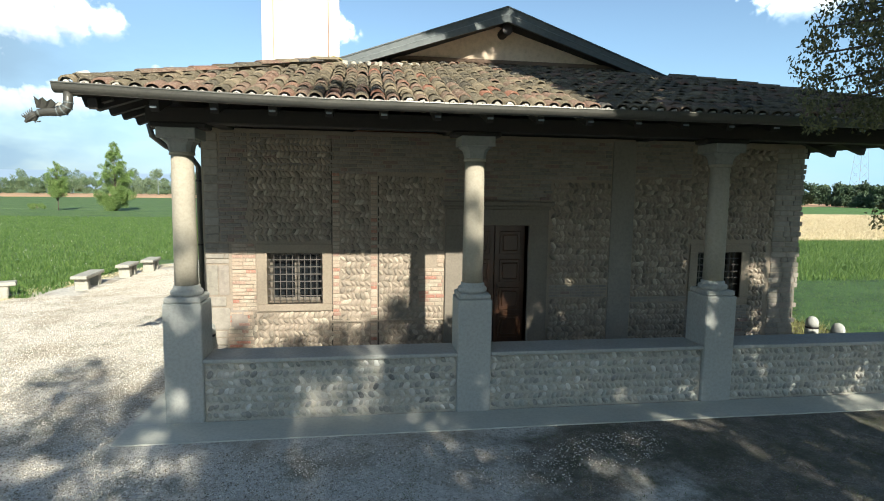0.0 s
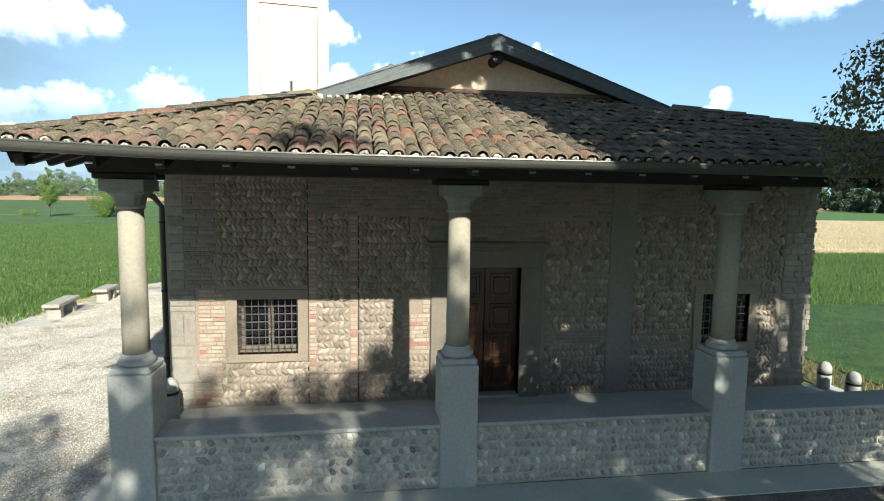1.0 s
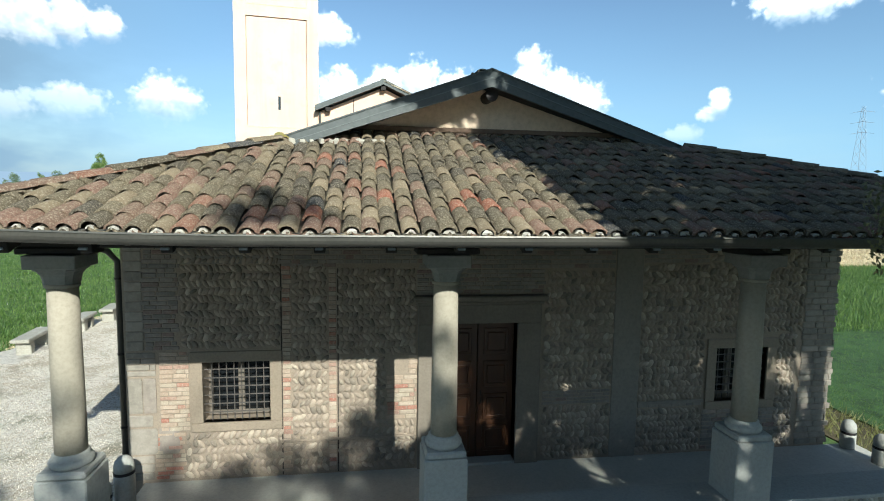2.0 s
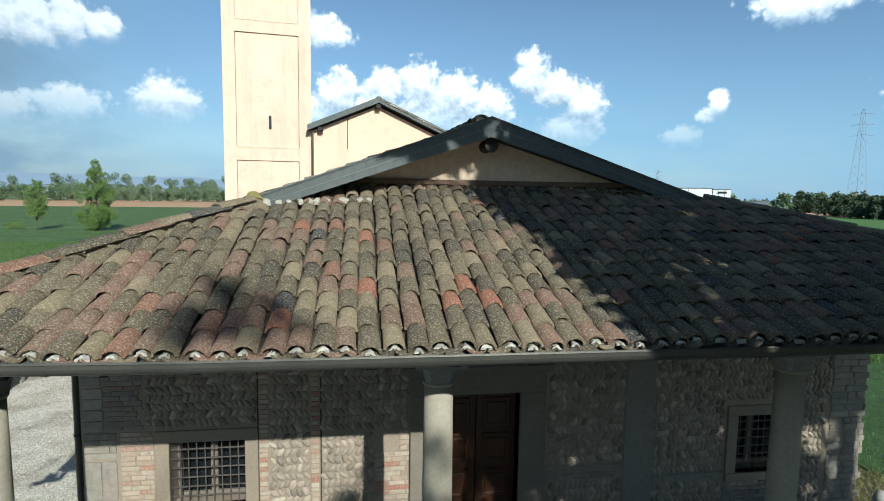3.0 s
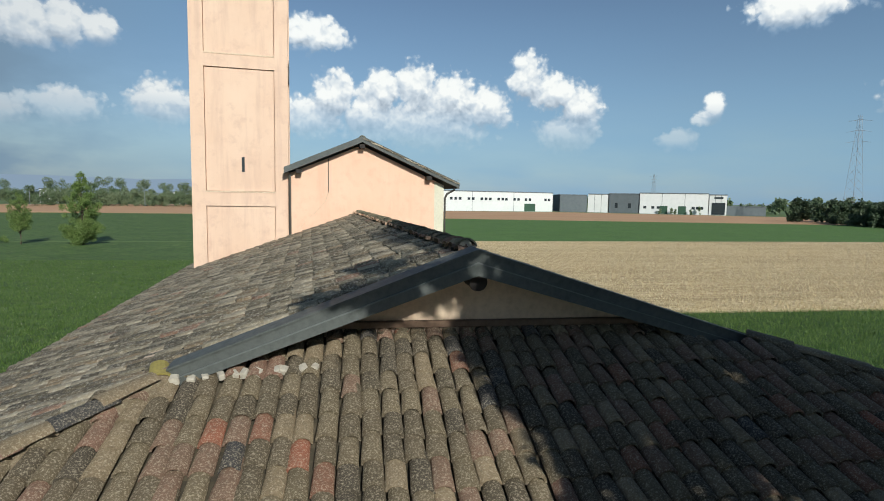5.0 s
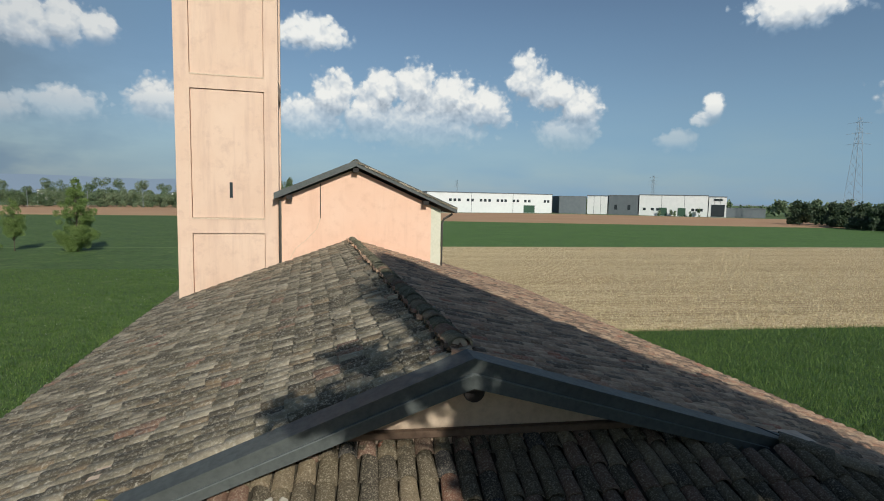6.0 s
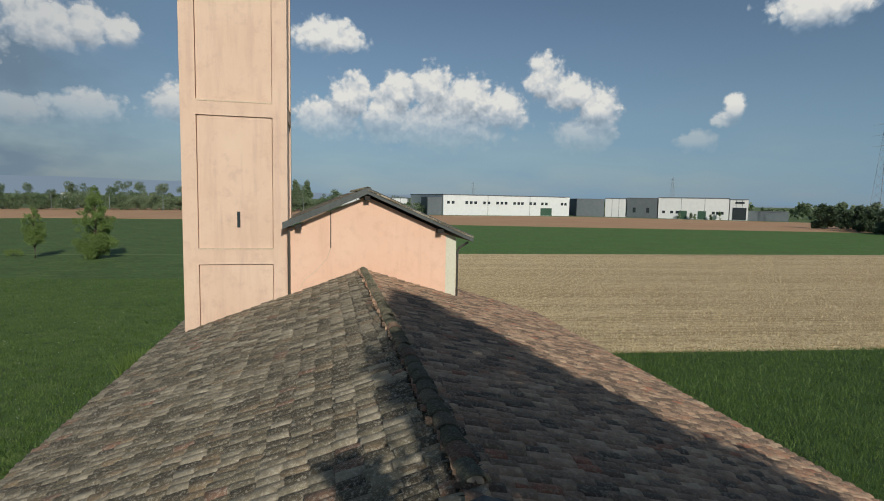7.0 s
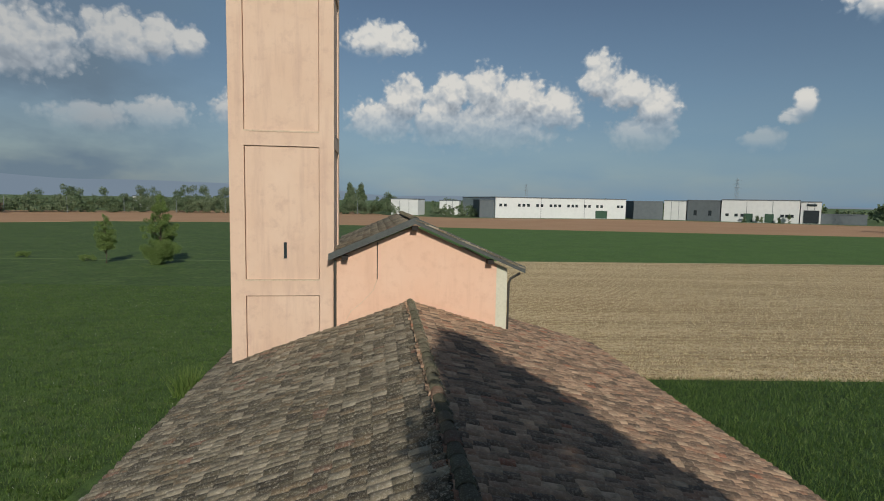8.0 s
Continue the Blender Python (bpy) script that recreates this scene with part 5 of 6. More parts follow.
# unseen boughs added on the sun's side, to shade the gable and roof
for u, v, q in ((1.75, 7.1, 0.19), (2.1, 7.09, 0.2), (2.42, 7.12, 0.2), (2.86, 7.14, 0.17), (2.52, 7.74, 0.2), (2.4, 7.95, 0.14), (2.2, 6.95, 0.1), (1.9, 6.95, 0.1)):
    cs += [sunward(u, v, 3.0)] * 5
    rs_ += [q] * 5
tall = tree("tall_tree", (7.6, 3.0, 0), 15.0, cs, rs_, 80000, 0.20, 5, M["leaf_dark"], "tall leafy tree growing beside the porch", 0.22, thin=0.55, gaps=GAPS)
spray = [((5.25, 5.15, 4.75), 0.30), ((5.55, 5.45, 4.95), 0.35), ((5.75, 5.55, 4.45), 0.34), ((6.1, 5.7, 4.7), 0.45), ((6.05, 5.85, 4.15), 0.35), ((5.95, 5.85, 3.95), 0.25), ((6.6, 6.0, 4.3), 0.5),
         ((7.1, 6.6, 2.75), 0.2), ((4.95, 4.95, 4.62), 0.16), ((4.62, 5.1, 4.5), 0.16), ((5.1, 5.65, 4.4), 0.28), ((5.35, 5.85, 4.15), 0.28), ((5.5, 6.0, 3.9), 0.22), ((5.15, 5.5, 4.85), 0.25)]
v, f = leaf_cloud([e[0] for e in spray], [e[1] for e in spray], 6000, 0.055, 8, droop=0.6, thin=0.5)
tidy("branch_leaves", v, f, M["leaf_bough"], tall)
twigs = Bag()
for c, q in spray:
    c = Vector(c)
    twigs.tube([(7.5, 3.4, 4.2), Vector((7.5, 3.4, 4.2)).lerp(c, 0.6) + Vector((0, 0, 0.3)), c + Vector((0, 0, 0.1)), c + Vector((-0.25, -0.2, 0.15))], [0.045, 0.022, 0.009, 0.004], 5)
twigs.to("branch", M["bark"], tall)

# trees behind the camera, which shade the yard and the parapet
rnd = random.Random(12)


def yard_shape(a, b, c):
    x = -1.8 + 15.0 * a
    top = (11.5 if x < 6 else 13.2) - 0.05 * max(0.0, 4.0 - x) ** 2
    return (x, -9 + (2 * c - 1) * 1.6, 3.8 + (top - 4.2) * b)


cs, rs_ = crown(rnd, 190, yard_shape, (0.6, 0.9))
# the uneven top of the crown: boughs that shade the roof's corner, the columns and the wall's foot
for u, v, q in ((-0.1, 3.95, 0.42), (-0.4, 3.74, 0.28), (0.26, 3.74, 0.28), (-0.15, 4.28, 0.22), (1.4, 2.2, 0.28), (0.25, 1.7, 0.36), (1.0, 1.62, 0.4), (1.7, 1.66, 0.36),
                (-1.36, 1.84, 0.24), (-0.5, 1.4, 0.4), (-2.07, 2.2, 0.15), (-2.08, 1.6, 0.17), (1.73, 2.14, 0.16), (1.74, 2.76, 0.12), (-1.6, 1.2, 0.4), (-2.1, 1.42, 0.22), (-2.1, 0.75, 0.3), (-2.1, 0.75, 0.3), (-2.1, 0.4, 0.25),
                (1.7, 1.25, 0.3), (1.7, 0.8, 0.3), (-0.2, 0.7, 0.35), (-2.5, 1.0, 0.35), (4.35, 0.3, 0.42), (4.6, -0.1, 0.4), (-1.0, 0.2, 0.4)):
    k = 1 if v > 3.5 else 2
    cs += [sunward(u, v, -9.0)] * k
    rs_ += [q] * k
left = [(c, r) for c, r in zip(cs, rs_) if c[0] < 4.5]
right = [(c, r) for c, r in zip(cs, rs_) if c[0] >= 4.5]
tree("yard_tree", (1.8, -9.2, 0), 11.0, [c for c, r in left], [r for c, r in left], 36000, 0.17, 6, M["leaf_dark"], "broad leafy tree at the edge of the yard", 0.2, "yard trees", thin=0.55, gaps=GAPS)
tree("yard_tree", (8.0, -9.2, 0), 10.5, [c for c, r in right], [r for c, r in right], 43000, 0.20, 7, M["leaf_dark"], "broad leafy tree at the edge of the yard", 0.2, "yard trees", thin=0.6, gaps=GAPS)


def field_tree(at, height, width, trunk_h, count, seed, label):
    r = random.Random(seed)
    pts, rad = [], []
    for i in range(150):
        a = r.random()
        z = trunk_h + (height - trunk_h) * a
        w = width * 0.36 * (0.7 + 0.5 * math.sin(math.pi * min(1, a * 1.15))) * (1.0 if a < 0.7 else 0.25 + 0.75 * (1 - a) / 0.3) * r.uniform(0.7, 1.25)
        q = r.uniform(0, 6.283)
        d = w * r.random() ** 0.5
        pts.append((at[0] + d * math.cos(q), at[1] + d * math.sin(q), z))
        rad.append(r.uniform(0.09, 0.14) * width * (1.15 - 0.75 * a))
    return tree("field_tree", (at[0], at[1], 0), height * 0.95, pts, rad, count, 0.15, seed, M["leaf"], label, 0.09, "meadow trees", thin=0.6)


field_tree((-33.9, 82.0), 9.3, 4.9, 0.3, 34000, 21, "bushy young tree standing in the meadow")
field_tree((-41.6, 82.6), 6.5, 3.2, 1.9, 9000, 22, "slender young tree standing in the meadow")

for bx, by, bw in ((-45.6, 85.1, 1.1), (-57.0, 88.4, 0.9)):
    rb = random.Random(int(-bx))
    pts = [(bx + rb.uniform(-bw, bw), by + rb.uniform(-0.6, 0.6), rb.uniform(0.15, 0.6)) for _ in range(12)]
    tree("low_shrub", (bx, by, 0), 0.6, pts, [0.28] * 12, 1500, 0.16, 33, M["leaf"], "low leafy shrub growing in the meadow", 0.03, "meadow shrubs", category="shrub")
def woods(name, spots, seed, label, count, size=1.6, mat=M["leaf_far"]):
    """Far trees, too many to count, as one mesh of leaf clumps."""
    r = random.Random(seed)
    pts, rad = [], []
    for x, y, h, w in spots:
        for k in range(7):
            a = r.random()
            pts.append((x + r.uniform(-w, w) * (1 - 0.6 * a), y + r.uniform(-w, w) * 0.6, h * (0.12 + 0.82 * a)))
            rad.append(h * r.uniform(0.12, 0.2))
    v, f = leaf_cloud(pts, rad, count, size, seed, thin=0.8)
    return tagged(tidy(name, v, f, mat), label, "woods", kind="stuff")


r = random.Random(41)
spots = []
for i in range(150):
    az, d = radians(r.uniform(-62, -3)), r.uniform(345, 430)
    spots.append((d * math.sin(az), d * math.cos(az), r.uniform(6, 10) if r.random() < 0.7 else r.uniform(11, 17), r.uniform(3.5, 6.5)))
for i in range(250):
    az, d = radians(-64 + 0.245 * i), r.uniform(338, 352)
    spots.append((d * math.sin(az), d * math.cos(az), r.uniform(6, 9.5), 4.0))
for i in range(30):
    spots.append((r.uniform(6, 32), r.uniform(322, 345), r.uniform(4, 7), 3.0))
for i in range(60):
    az, d = radians(r.uniform(-4, 9)), r.uniform(440, 520)
    spots.append((d * math.sin(az), d * math.cos(az), r.uniform(6, 11), r.uniform(3, 6)))
woods("far_woods", spots, 42, "line of green trees and bushes at the far field edge", 260000, 0.6)
spots = [(334 * math.sin(radians(-56 + 0.5 * i)), 334 * math.cos(radians(-56 + 0.5 * i)), r.uniform(3.5, 5.5), 2.5) for i in range(40)]
woods("bare_hedge", spots, 46, "low brownish hedge in front of the far trees", 14000, 0.9, M["leaf_brown"])
spots = []
for i in range(60):
    a = (i + 0.5) / 60
    spots.append((173 - 12 * a + r.uniform(0, 30), 205 - 80 * a + r.uniform(-5, 5), r.uniform(6.8, 9.0), r.uniform(2, 4)))
woods("field_copse", spots, 43, "dense dark green copse beside the fields", 70000, 0.75, M["leaf_copse"])
spots = []
for i in range(130):
    az, d = radians(r.uniform(7, 62)), r.uniform(430, 560)
    spots.append((d * math.sin(az), d * math.cos(az), r.uniform(6, 12), r.uniform(4, 7)))
woods("distant_woods", spots, 44, "distant trees behind the factory halls", 40000, 2.0)


for i, (f, h) in enumerate(((0.30, 3.4), (0.47, 3.8), (0.52, 3.2), (0.74, 3.0), (0.86, 4.6))):
    woods("yard_shrub", [(173.5 + 33.5 * f - 1, 320 - 18.5 * f - 2.5, h, 0.7)], 80 + i, "small dark shrub in front of the white hall", 260, 0.6)


def poplar(x, y, h, seed):
    r = random.Random(seed)
    pts = [(x + r.uniform(-1, 1) * 3.4 * math.sin(math.pi * min(1, 0.15 + a)) , y + r.uniform(-2, 2), h * (0.12 + 0.86 * a)) for a in [k / 26 for k in range(27)]]
    tree("poplar", (x, y, 0), h * 0.9, pts, [2.0] * 27, 2600, 1.3, seed, M["leaf_far"], "tall dark rounded tree by the far field", 0.4, "far poplars", thin=0.8)


poplar(-62, 470, 21, 51)
poplar(-52.5, 470, 21, 52)


# ---- far buildings ----
def hall(name, a, b, depth, h, mat, label, wins=(), gates=(), z_win=(6.4, 8.0)):
    """A factory hall whose front runs from a to b."""
    a, b = Vector((a[0], a[1], 0)), Vector((b[0], b[1], 0))
    d = (b - a).normalized()
    n = Vector((d.y, -d.x, 0))
    L = (b - a).length
    t = thing(name, (a + b) / 2, label, "factory hall")

    def bx(x0, x1, z0, z1, out, back):
        return Bag().slab([a + d * x0 + n * out + Vector((0, 0, z1)), a + d * x1 + n * out + Vector((0, 0, z1)), a + d * x1 - n * back + Vector((0, 0, z1)), a + d * x0 - n * back + Vector((0, 0, z1))], (0, 0, z0 - z1))
    bx(0, L, -0.2, h, 0, depth).to("wall", mat, t)
    bx(-0.2, L + 0.2, h, h + 0.5, 0.2, depth).to("parapet_cap", M["grey_clad"], t)
    for f in wins:
        bx(f * L - 0.85, f * L + 0.85, z_win[0], z_win[1], 0.08, 0.1).to("window", M["window_dark"], t)
    for f, w, z in gates:
        bx(f * L - w, f * L + w, 0, z, 0.10, 0.1).to("gate", M["green_gate"], t, "green sliding gate")
    for k in range(1, 3):
        bx(L * k / 3 - 0.1, L * k / 3 + 0.1, 0, h, 0.06, 0.05).to("joint", M["grey_clad"], t)
    return t


W_A = [(p - 274) / 238 for p in (283, 291, 315, 323, 331, 347, 355, 371, 379, 387, 403, 411, 418, 434, 442, 457, 465, 497, 504)]
hall("factory_hall", (41.4, 317), (124, 338), 60, 11.4, M["white_clad"], "long white factory hall with paired windows", W_A, [((465 - 274) / 238, 4.0, 4.6)])
hall("factory_hall", (32.6, 319), (40.9, 319.5), 25, 9.6, M["grey_clad"], "low grey factory annex beside the white hall")
hall("factory_hall", (11, 372), (24, 370), 12, 9.0, M["white_clad"], "low white shed among trees", [0.3, 0.7], (), (3.0, 4.5))
hall("factory_hall", (-20, 352), (-3, 348), 18, 9.5, M["white_clad"], "small white industrial building")
hall("factory_hall", (130, 341), (146.5, 337), 40, 10.5, M["grey_clad"], "dark grey factory hall")
hall("factory_hall", (147.2, 337), (158, 331), 40, 11.2, M["white_clad"], "white end of a factory hall")
hall("factory_hall", (158.5, 330.5), (173, 320.5), 40, 11.6, M["grey_clad"], "dark grey factory hall", [0.25, 0.7], (), (3, 6))
hall("factory_hall", (173.5, 320), (207, 301.5), 45, 12.2, M["white_clad"], "white factory hall with green gates", [0.08, 0.2, 0.28, 0.79, 0.85, 0.91], [(0.36, 2.2, 4.8), (0.63, 2.2, 4.8)], (3.0, 4.6))
glazed = hall("office_block", (207.5, 301.3), (215.5, 296.5), 30, 11.6, M["white_clad"], "white office block with a dark glazed entrance")
a, b = Vector((208.6, 300.3, 0)), Vector((214.6, 296.7, 0))
Bag().slab([a + Vector((0, 0, 7.2)), b + Vector((0, 0, 7.2)), b + Vector((0.2, 0.6, 7.2)), a + Vector((0.2, 0.6, 7.2))], (0, 0, -7.0)).to("glazing", M["window_dark"], glazed)
Bag().slab([a + Vector((1, -0.6, 10.6)), b + Vector((-1, 0.6, 10.6)), b + Vector((-0.8, 1, 10.6)), a + Vector((1.2, 0, 10.6))], (0, 0, -1.1)).to("sign_bar", M["window_dark"], glazed, "dark unreadable sign bar")
hall("low_pavilion", (218, 300), (236, 290), 12, 5.0, M["grey_clad"], "low dark pavilion beside the factory")
hall("far_house", (-190, 372), (-182, 374), 8, 8.5, M["white_clad"], "white house among the far trees")
hall("far_house", (-258, 300), (-247, 306), 8, 8.5, M["white_clad"], "white house among the far trees")
hall("far_house", (-122, 400), (-115, 401), 8, 8.0, M["white_clad"], "white house among the far trees")


def pylon(x, y, h, w):
    p = thing("pylon", (x, y, 0), "tall lattice steel power pylon", "pylon", "power pylons")
    lat = Bag()
    n = 12
    for k in range(n):
        z0, z1 = h * k / n if k else GROUND, h * (k + 1) / n
        w0, w1 = w * (1 - 0.85 * k / n), w * (1 - 0.85 * (k + 1) / n)
        c0 = [(x - w0, y - w0, z0), (x + w0, y - w0, z0), (x + w0, y + w0, z0), (x - w0, y + w0, z0)]
        c1 = [(x - w1, y - w1, z1), (x + w1, y - w1, z1), (x + w1, y + w1, z1), (x - w1, y + w1, z1)]
        for i in range(4):
            lat.tube([c0[i], c1[i]], 0.06, 4)
            lat.tube([c0[i], c1[(i + 1) % 4]], 0.03, 4)
            lat.tube([c1[i], c0[(i + 1) % 4]], 0.03, 4)
    frame_part = lat.to("lattice", M["steel"], p)
    for f in (0.74, 0.84, 0.94):
        s = w * 1.2
        Bag().tube([(x - s, y + s * 0.8, h * f), (x, y, h * f + 0.8), (x + s, y - s * 0.8, h * f)], [0.05, 0.1, 0.05], 4).to("cross_arm", M["steel"], frame_part)


pylon(238, 236, 50, 3.2)
pylon(275, 482, 33, 2.6)
pylon(118, 640, 30, 2.4)
r = random.Random(61)
for i in range(9):
    az = radians(-36 + 4.2 * i)
    d = 338
    pole = Bag().tube([(d * math.sin(az), d * math.cos(az), GROUND), (d * math.sin(az), d * math.cos(az), 8.2)], [0.14, 0.1], 6).to("utility_pole", M["steel"])
    tagged(pole, "grey utility pole at the field edge", "pole", "utility poles")


# ---- grass, crop and stubble ----
def blades(name, n, area, height, width, mat, seed, label, category, bend=0.5):
    """Single blades, too many to count. area(a, b): a place for two numbers in 0..1."""
    rs = np.random.RandomState(seed)
    xy = np.array([area(*q) for q in rs.random_sample((n, 2))])
    t = rs.uniform(0, 2 * np.pi, n)
    h = height * rs.uniform(0.55, 1.25, n)
    s = np.stack([np.cos(t), np.sin(t), np.zeros(n)], 1) * (width * rs.uniform(0.6, 1.3, n))[:, None]
    b = np.column_stack([xy, np.full(n, GROUND)])
    lean = np.column_stack([rs.normal(size=(n, 2)) * bend * h[:, None] * 0.5, h])
    p = np.stack([b - s, b + s, b + lean], 1).reshape(-1, 3)
    i = np.arange(n) * 3
    f = np.stack([i, i + 1, i + 2], 1)
    return tagged(tidy(name, p.tolist(), f.tolist(), mat), label, category, kind="stuff")


def yard_tuft(a, b):
    """Grass grows in loose patches on the packed earth."""
    x, y = 0.4 + 8.8 * a, 2.2 + 4.5 * b
    k = noise.noise(Vector((x * 1.3, y * 1.6, 7.0)))
    return (x, y) if k > -0.05 else (x + 0.6 * k, y - 0.5 * k * k)


M["blade_tuft"] = leafy("tuft_blade", "3a5522", "4b682c", "66803d")
M["blade_yard"] = leafy("yard_grass_blade", "46532b", "5a6638", "747b4a")


def lawn(a, b):
    y = 6 + 58 * b ** 1.3
    edge = -10.3 if y < 16.6 else (-8.95 if y < 25.5 else -3.8)
    return (edge - (4 + 0.75 * y) * a ** 1.2, y)


blades("grass", 170000, lawn, 0.10, 0.009, M["blade"], 71, "tufts of green meadow grass", "grass")
def tufted(a, b):
    x, y = lawn(a, b ** 0.8)
    k = noise.noise(Vector((x * 0.9, y * 0.9, 5.0)))
    return (x - 0.5 * max(k, 0.0), y + 0.8 * k)


blades("grass_tufts", 90000, tufted, 0.17, 0.02, M["blade_tuft"], 81, "darker tufts of longer meadow grass", "grass", 0.8)
blades("crop_plants", 190000, lambda a, b: (11.05 + 40 * a ** 1.3, 4 + 31 * b), 0.12, 0.007, M["blade_crop"], 72, "dense green cereal plants", "crop", 0.9)
blades("crop_tufts", 110000, lambda a, b: (13 + 40 * a ** 1.2, 18 + 17 * b), 0.24, 0.014, M["blade_crop"], 78, "taller green cereal tufts", "crop", 0.7)
blades("stubble_stalks", 210000, lambda a, b: (6 + 94 * a ** 1.2, 35.3 + 0.75 * int(b ** 1.3 * 74) + 0.16 * math.sin(977 * a * b)), 0.19, 0.04, M["straw"], 73, "dry maize stubble stalks in rows", "stubble", 1.1)
blades("wild_tuft", 420, lambda a, b: (-9.1 + 0.55 * (2 * a - 1) * (1 - b * b), 32.4 + 0.5 * (2 * b - 1)), 1.35, 0.016, M["blade"], 79, "tall tuft of wild grass beside the chapel", "grass", 0.55)
blades("yard_grass", 22000, lambda a, b: yard_tuft(a, b), 0.035, 0.006, M["blade_yard"], 80, "sparse trodden grass under the yard trees", "grass", 1.3)
blades("weeds", 7000, lambda a, b: (9.8 + 1.15 * a, 2 + 30 * b), 0.22, 0.012, M["leaf_olive"], 76, "dry olive weeds beside the crop", "weeds", 1.0)
blades("dry_grass", 9000, lambda a, b: ((-11.35 + 2.6 * b + (a - 0.5) * 0.9, 13.75 + 4.6 * b) if b < 0.6 else (-9.8 + 2.1 * (b - 0.6) / 0.4 + (a - 0.5) * 0.8, 16.5 + 7.3 * (b - 0.6) / 0.4)), 0.05, 0.012, M["straw"], 77, "dry trodden grass along the lawn edge", "dry grass", 1.8)
blades("white_flowers", 1500, lawn, 0.11, 0.008, mottled("white_petals", "d8dbc8", "e2e4d4", "c6cab0", 3, 30), 74, "small white meadow flowers", "flowers", 1.2)

def pebbles(name, n, area, size, seed):
    """Loose gravel stones, too many to count."""
    rs = np.random.RandomState(seed)
    xy = np.array([area(*q) for q in rs.random_sample((n, 2))])
    s = size * rs.uniform(0.5, 1.5, n)
    t = rs.uniform(0, 2 * np.pi, n)
    parts = []
    for k in range(4):
        a = t + k * np.pi / 2 + rs.uniform(-0.3, 0.3, n)
        parts.append(np.column_stack([xy[:, 0] + s * np.cos(a), xy[:, 1] + s * np.sin(a), np.full(n, GROUND + 0.012)]))
    parts.append(np.column_stack([xy + rs.uniform(-0.3, 0.3, (n, 2)) * s[:, None], GROUND + 0.018 + s * 0.55]))
    p = np.stack(parts, 1).reshape(-1, 3)
    i = np.arange(n) * 5
    f = np.concatenate([np.stack([i + k, i + (k + 1) % 4, i + 4], 1) for k in range(4)])
    return tagged(tidy(name, p.tolist(), f.tolist(), M["pebble"]), "loose pale gravel stones on the yard", "gravel", kind="stuff")


def yard(a, b):
    y = 3.2 + 19 * b ** 1.9
    if y < 6.65:
        x = -10 + 19.2 * a
        if x > 0.5 and noise.noise(Vector((x * 0.7, y * 0.9, 3.0))) + 0.09 * (x - 0.5) > 0.12:
            x = -10 + 10 * (x - 0.5) / 8.7
        return (x, y)
    return (-9.8 + (7.0 if y < 17 else 4.6) * a + (1.9 if y >= 17 else 0), y)


M["pebble"] = pieces("gravel_stone", [(0.0, "aba291"), (0.2, "c8bfae"), (0.4, "8d826f"), (0.55, "b8ad9b"), (0.7, "dcd4c5"), (0.85, "746957")], spot="dfd8ca", spots=0.2, grain=40, patch=0.2)
pebbles("gravel_stones", 170000, yard, 0.013, 75)
sheet("footpath", [(-95, 84.6), (-57, 86.2), (-26, 87.4), (-2, 88), (-2, 88.7), (-26, 88.1), (-57, 87.0), (-95, 85.5)], 0.012, mottled("trodden_grass", "5f7440", "6c804a", "4d6234", 0.3, 4), "faint trodden path across the meadow", "path")

# ---- sky backdrop ----
def dome_patch(name, az0, az1, el0, el1, radius, na, ne):
    v, f, uv = [], [], []
    for j in range(ne + 1):
        for i in range(na + 1):
            a, e = radians(az0 + (az1 - az0) * i / na), radians(el0 + (el1 - el0) * j / ne)
            v.append((radius * math.cos(e) * math.sin(a), radius * math.cos(e) * math.cos(a), radius * math.sin(e) + 6))
            uv.append((math.degrees(a), math.degrees(e)))
    for j in range(ne):
        for i in range(na):
            k = j * (na + 1) + i
            f.append((k, k + 1, k + na + 2, k + na + 1))
    me = bpy.data.meshes.new(name)
    me.from_pydata(v, [], f)
    lay_uv = me.uv_layers.new(name="angles")
    for loop in me.loops:
        lay_uv.data[loop.index].uv = uv[loop.vertex_index]
    return new(name, me)


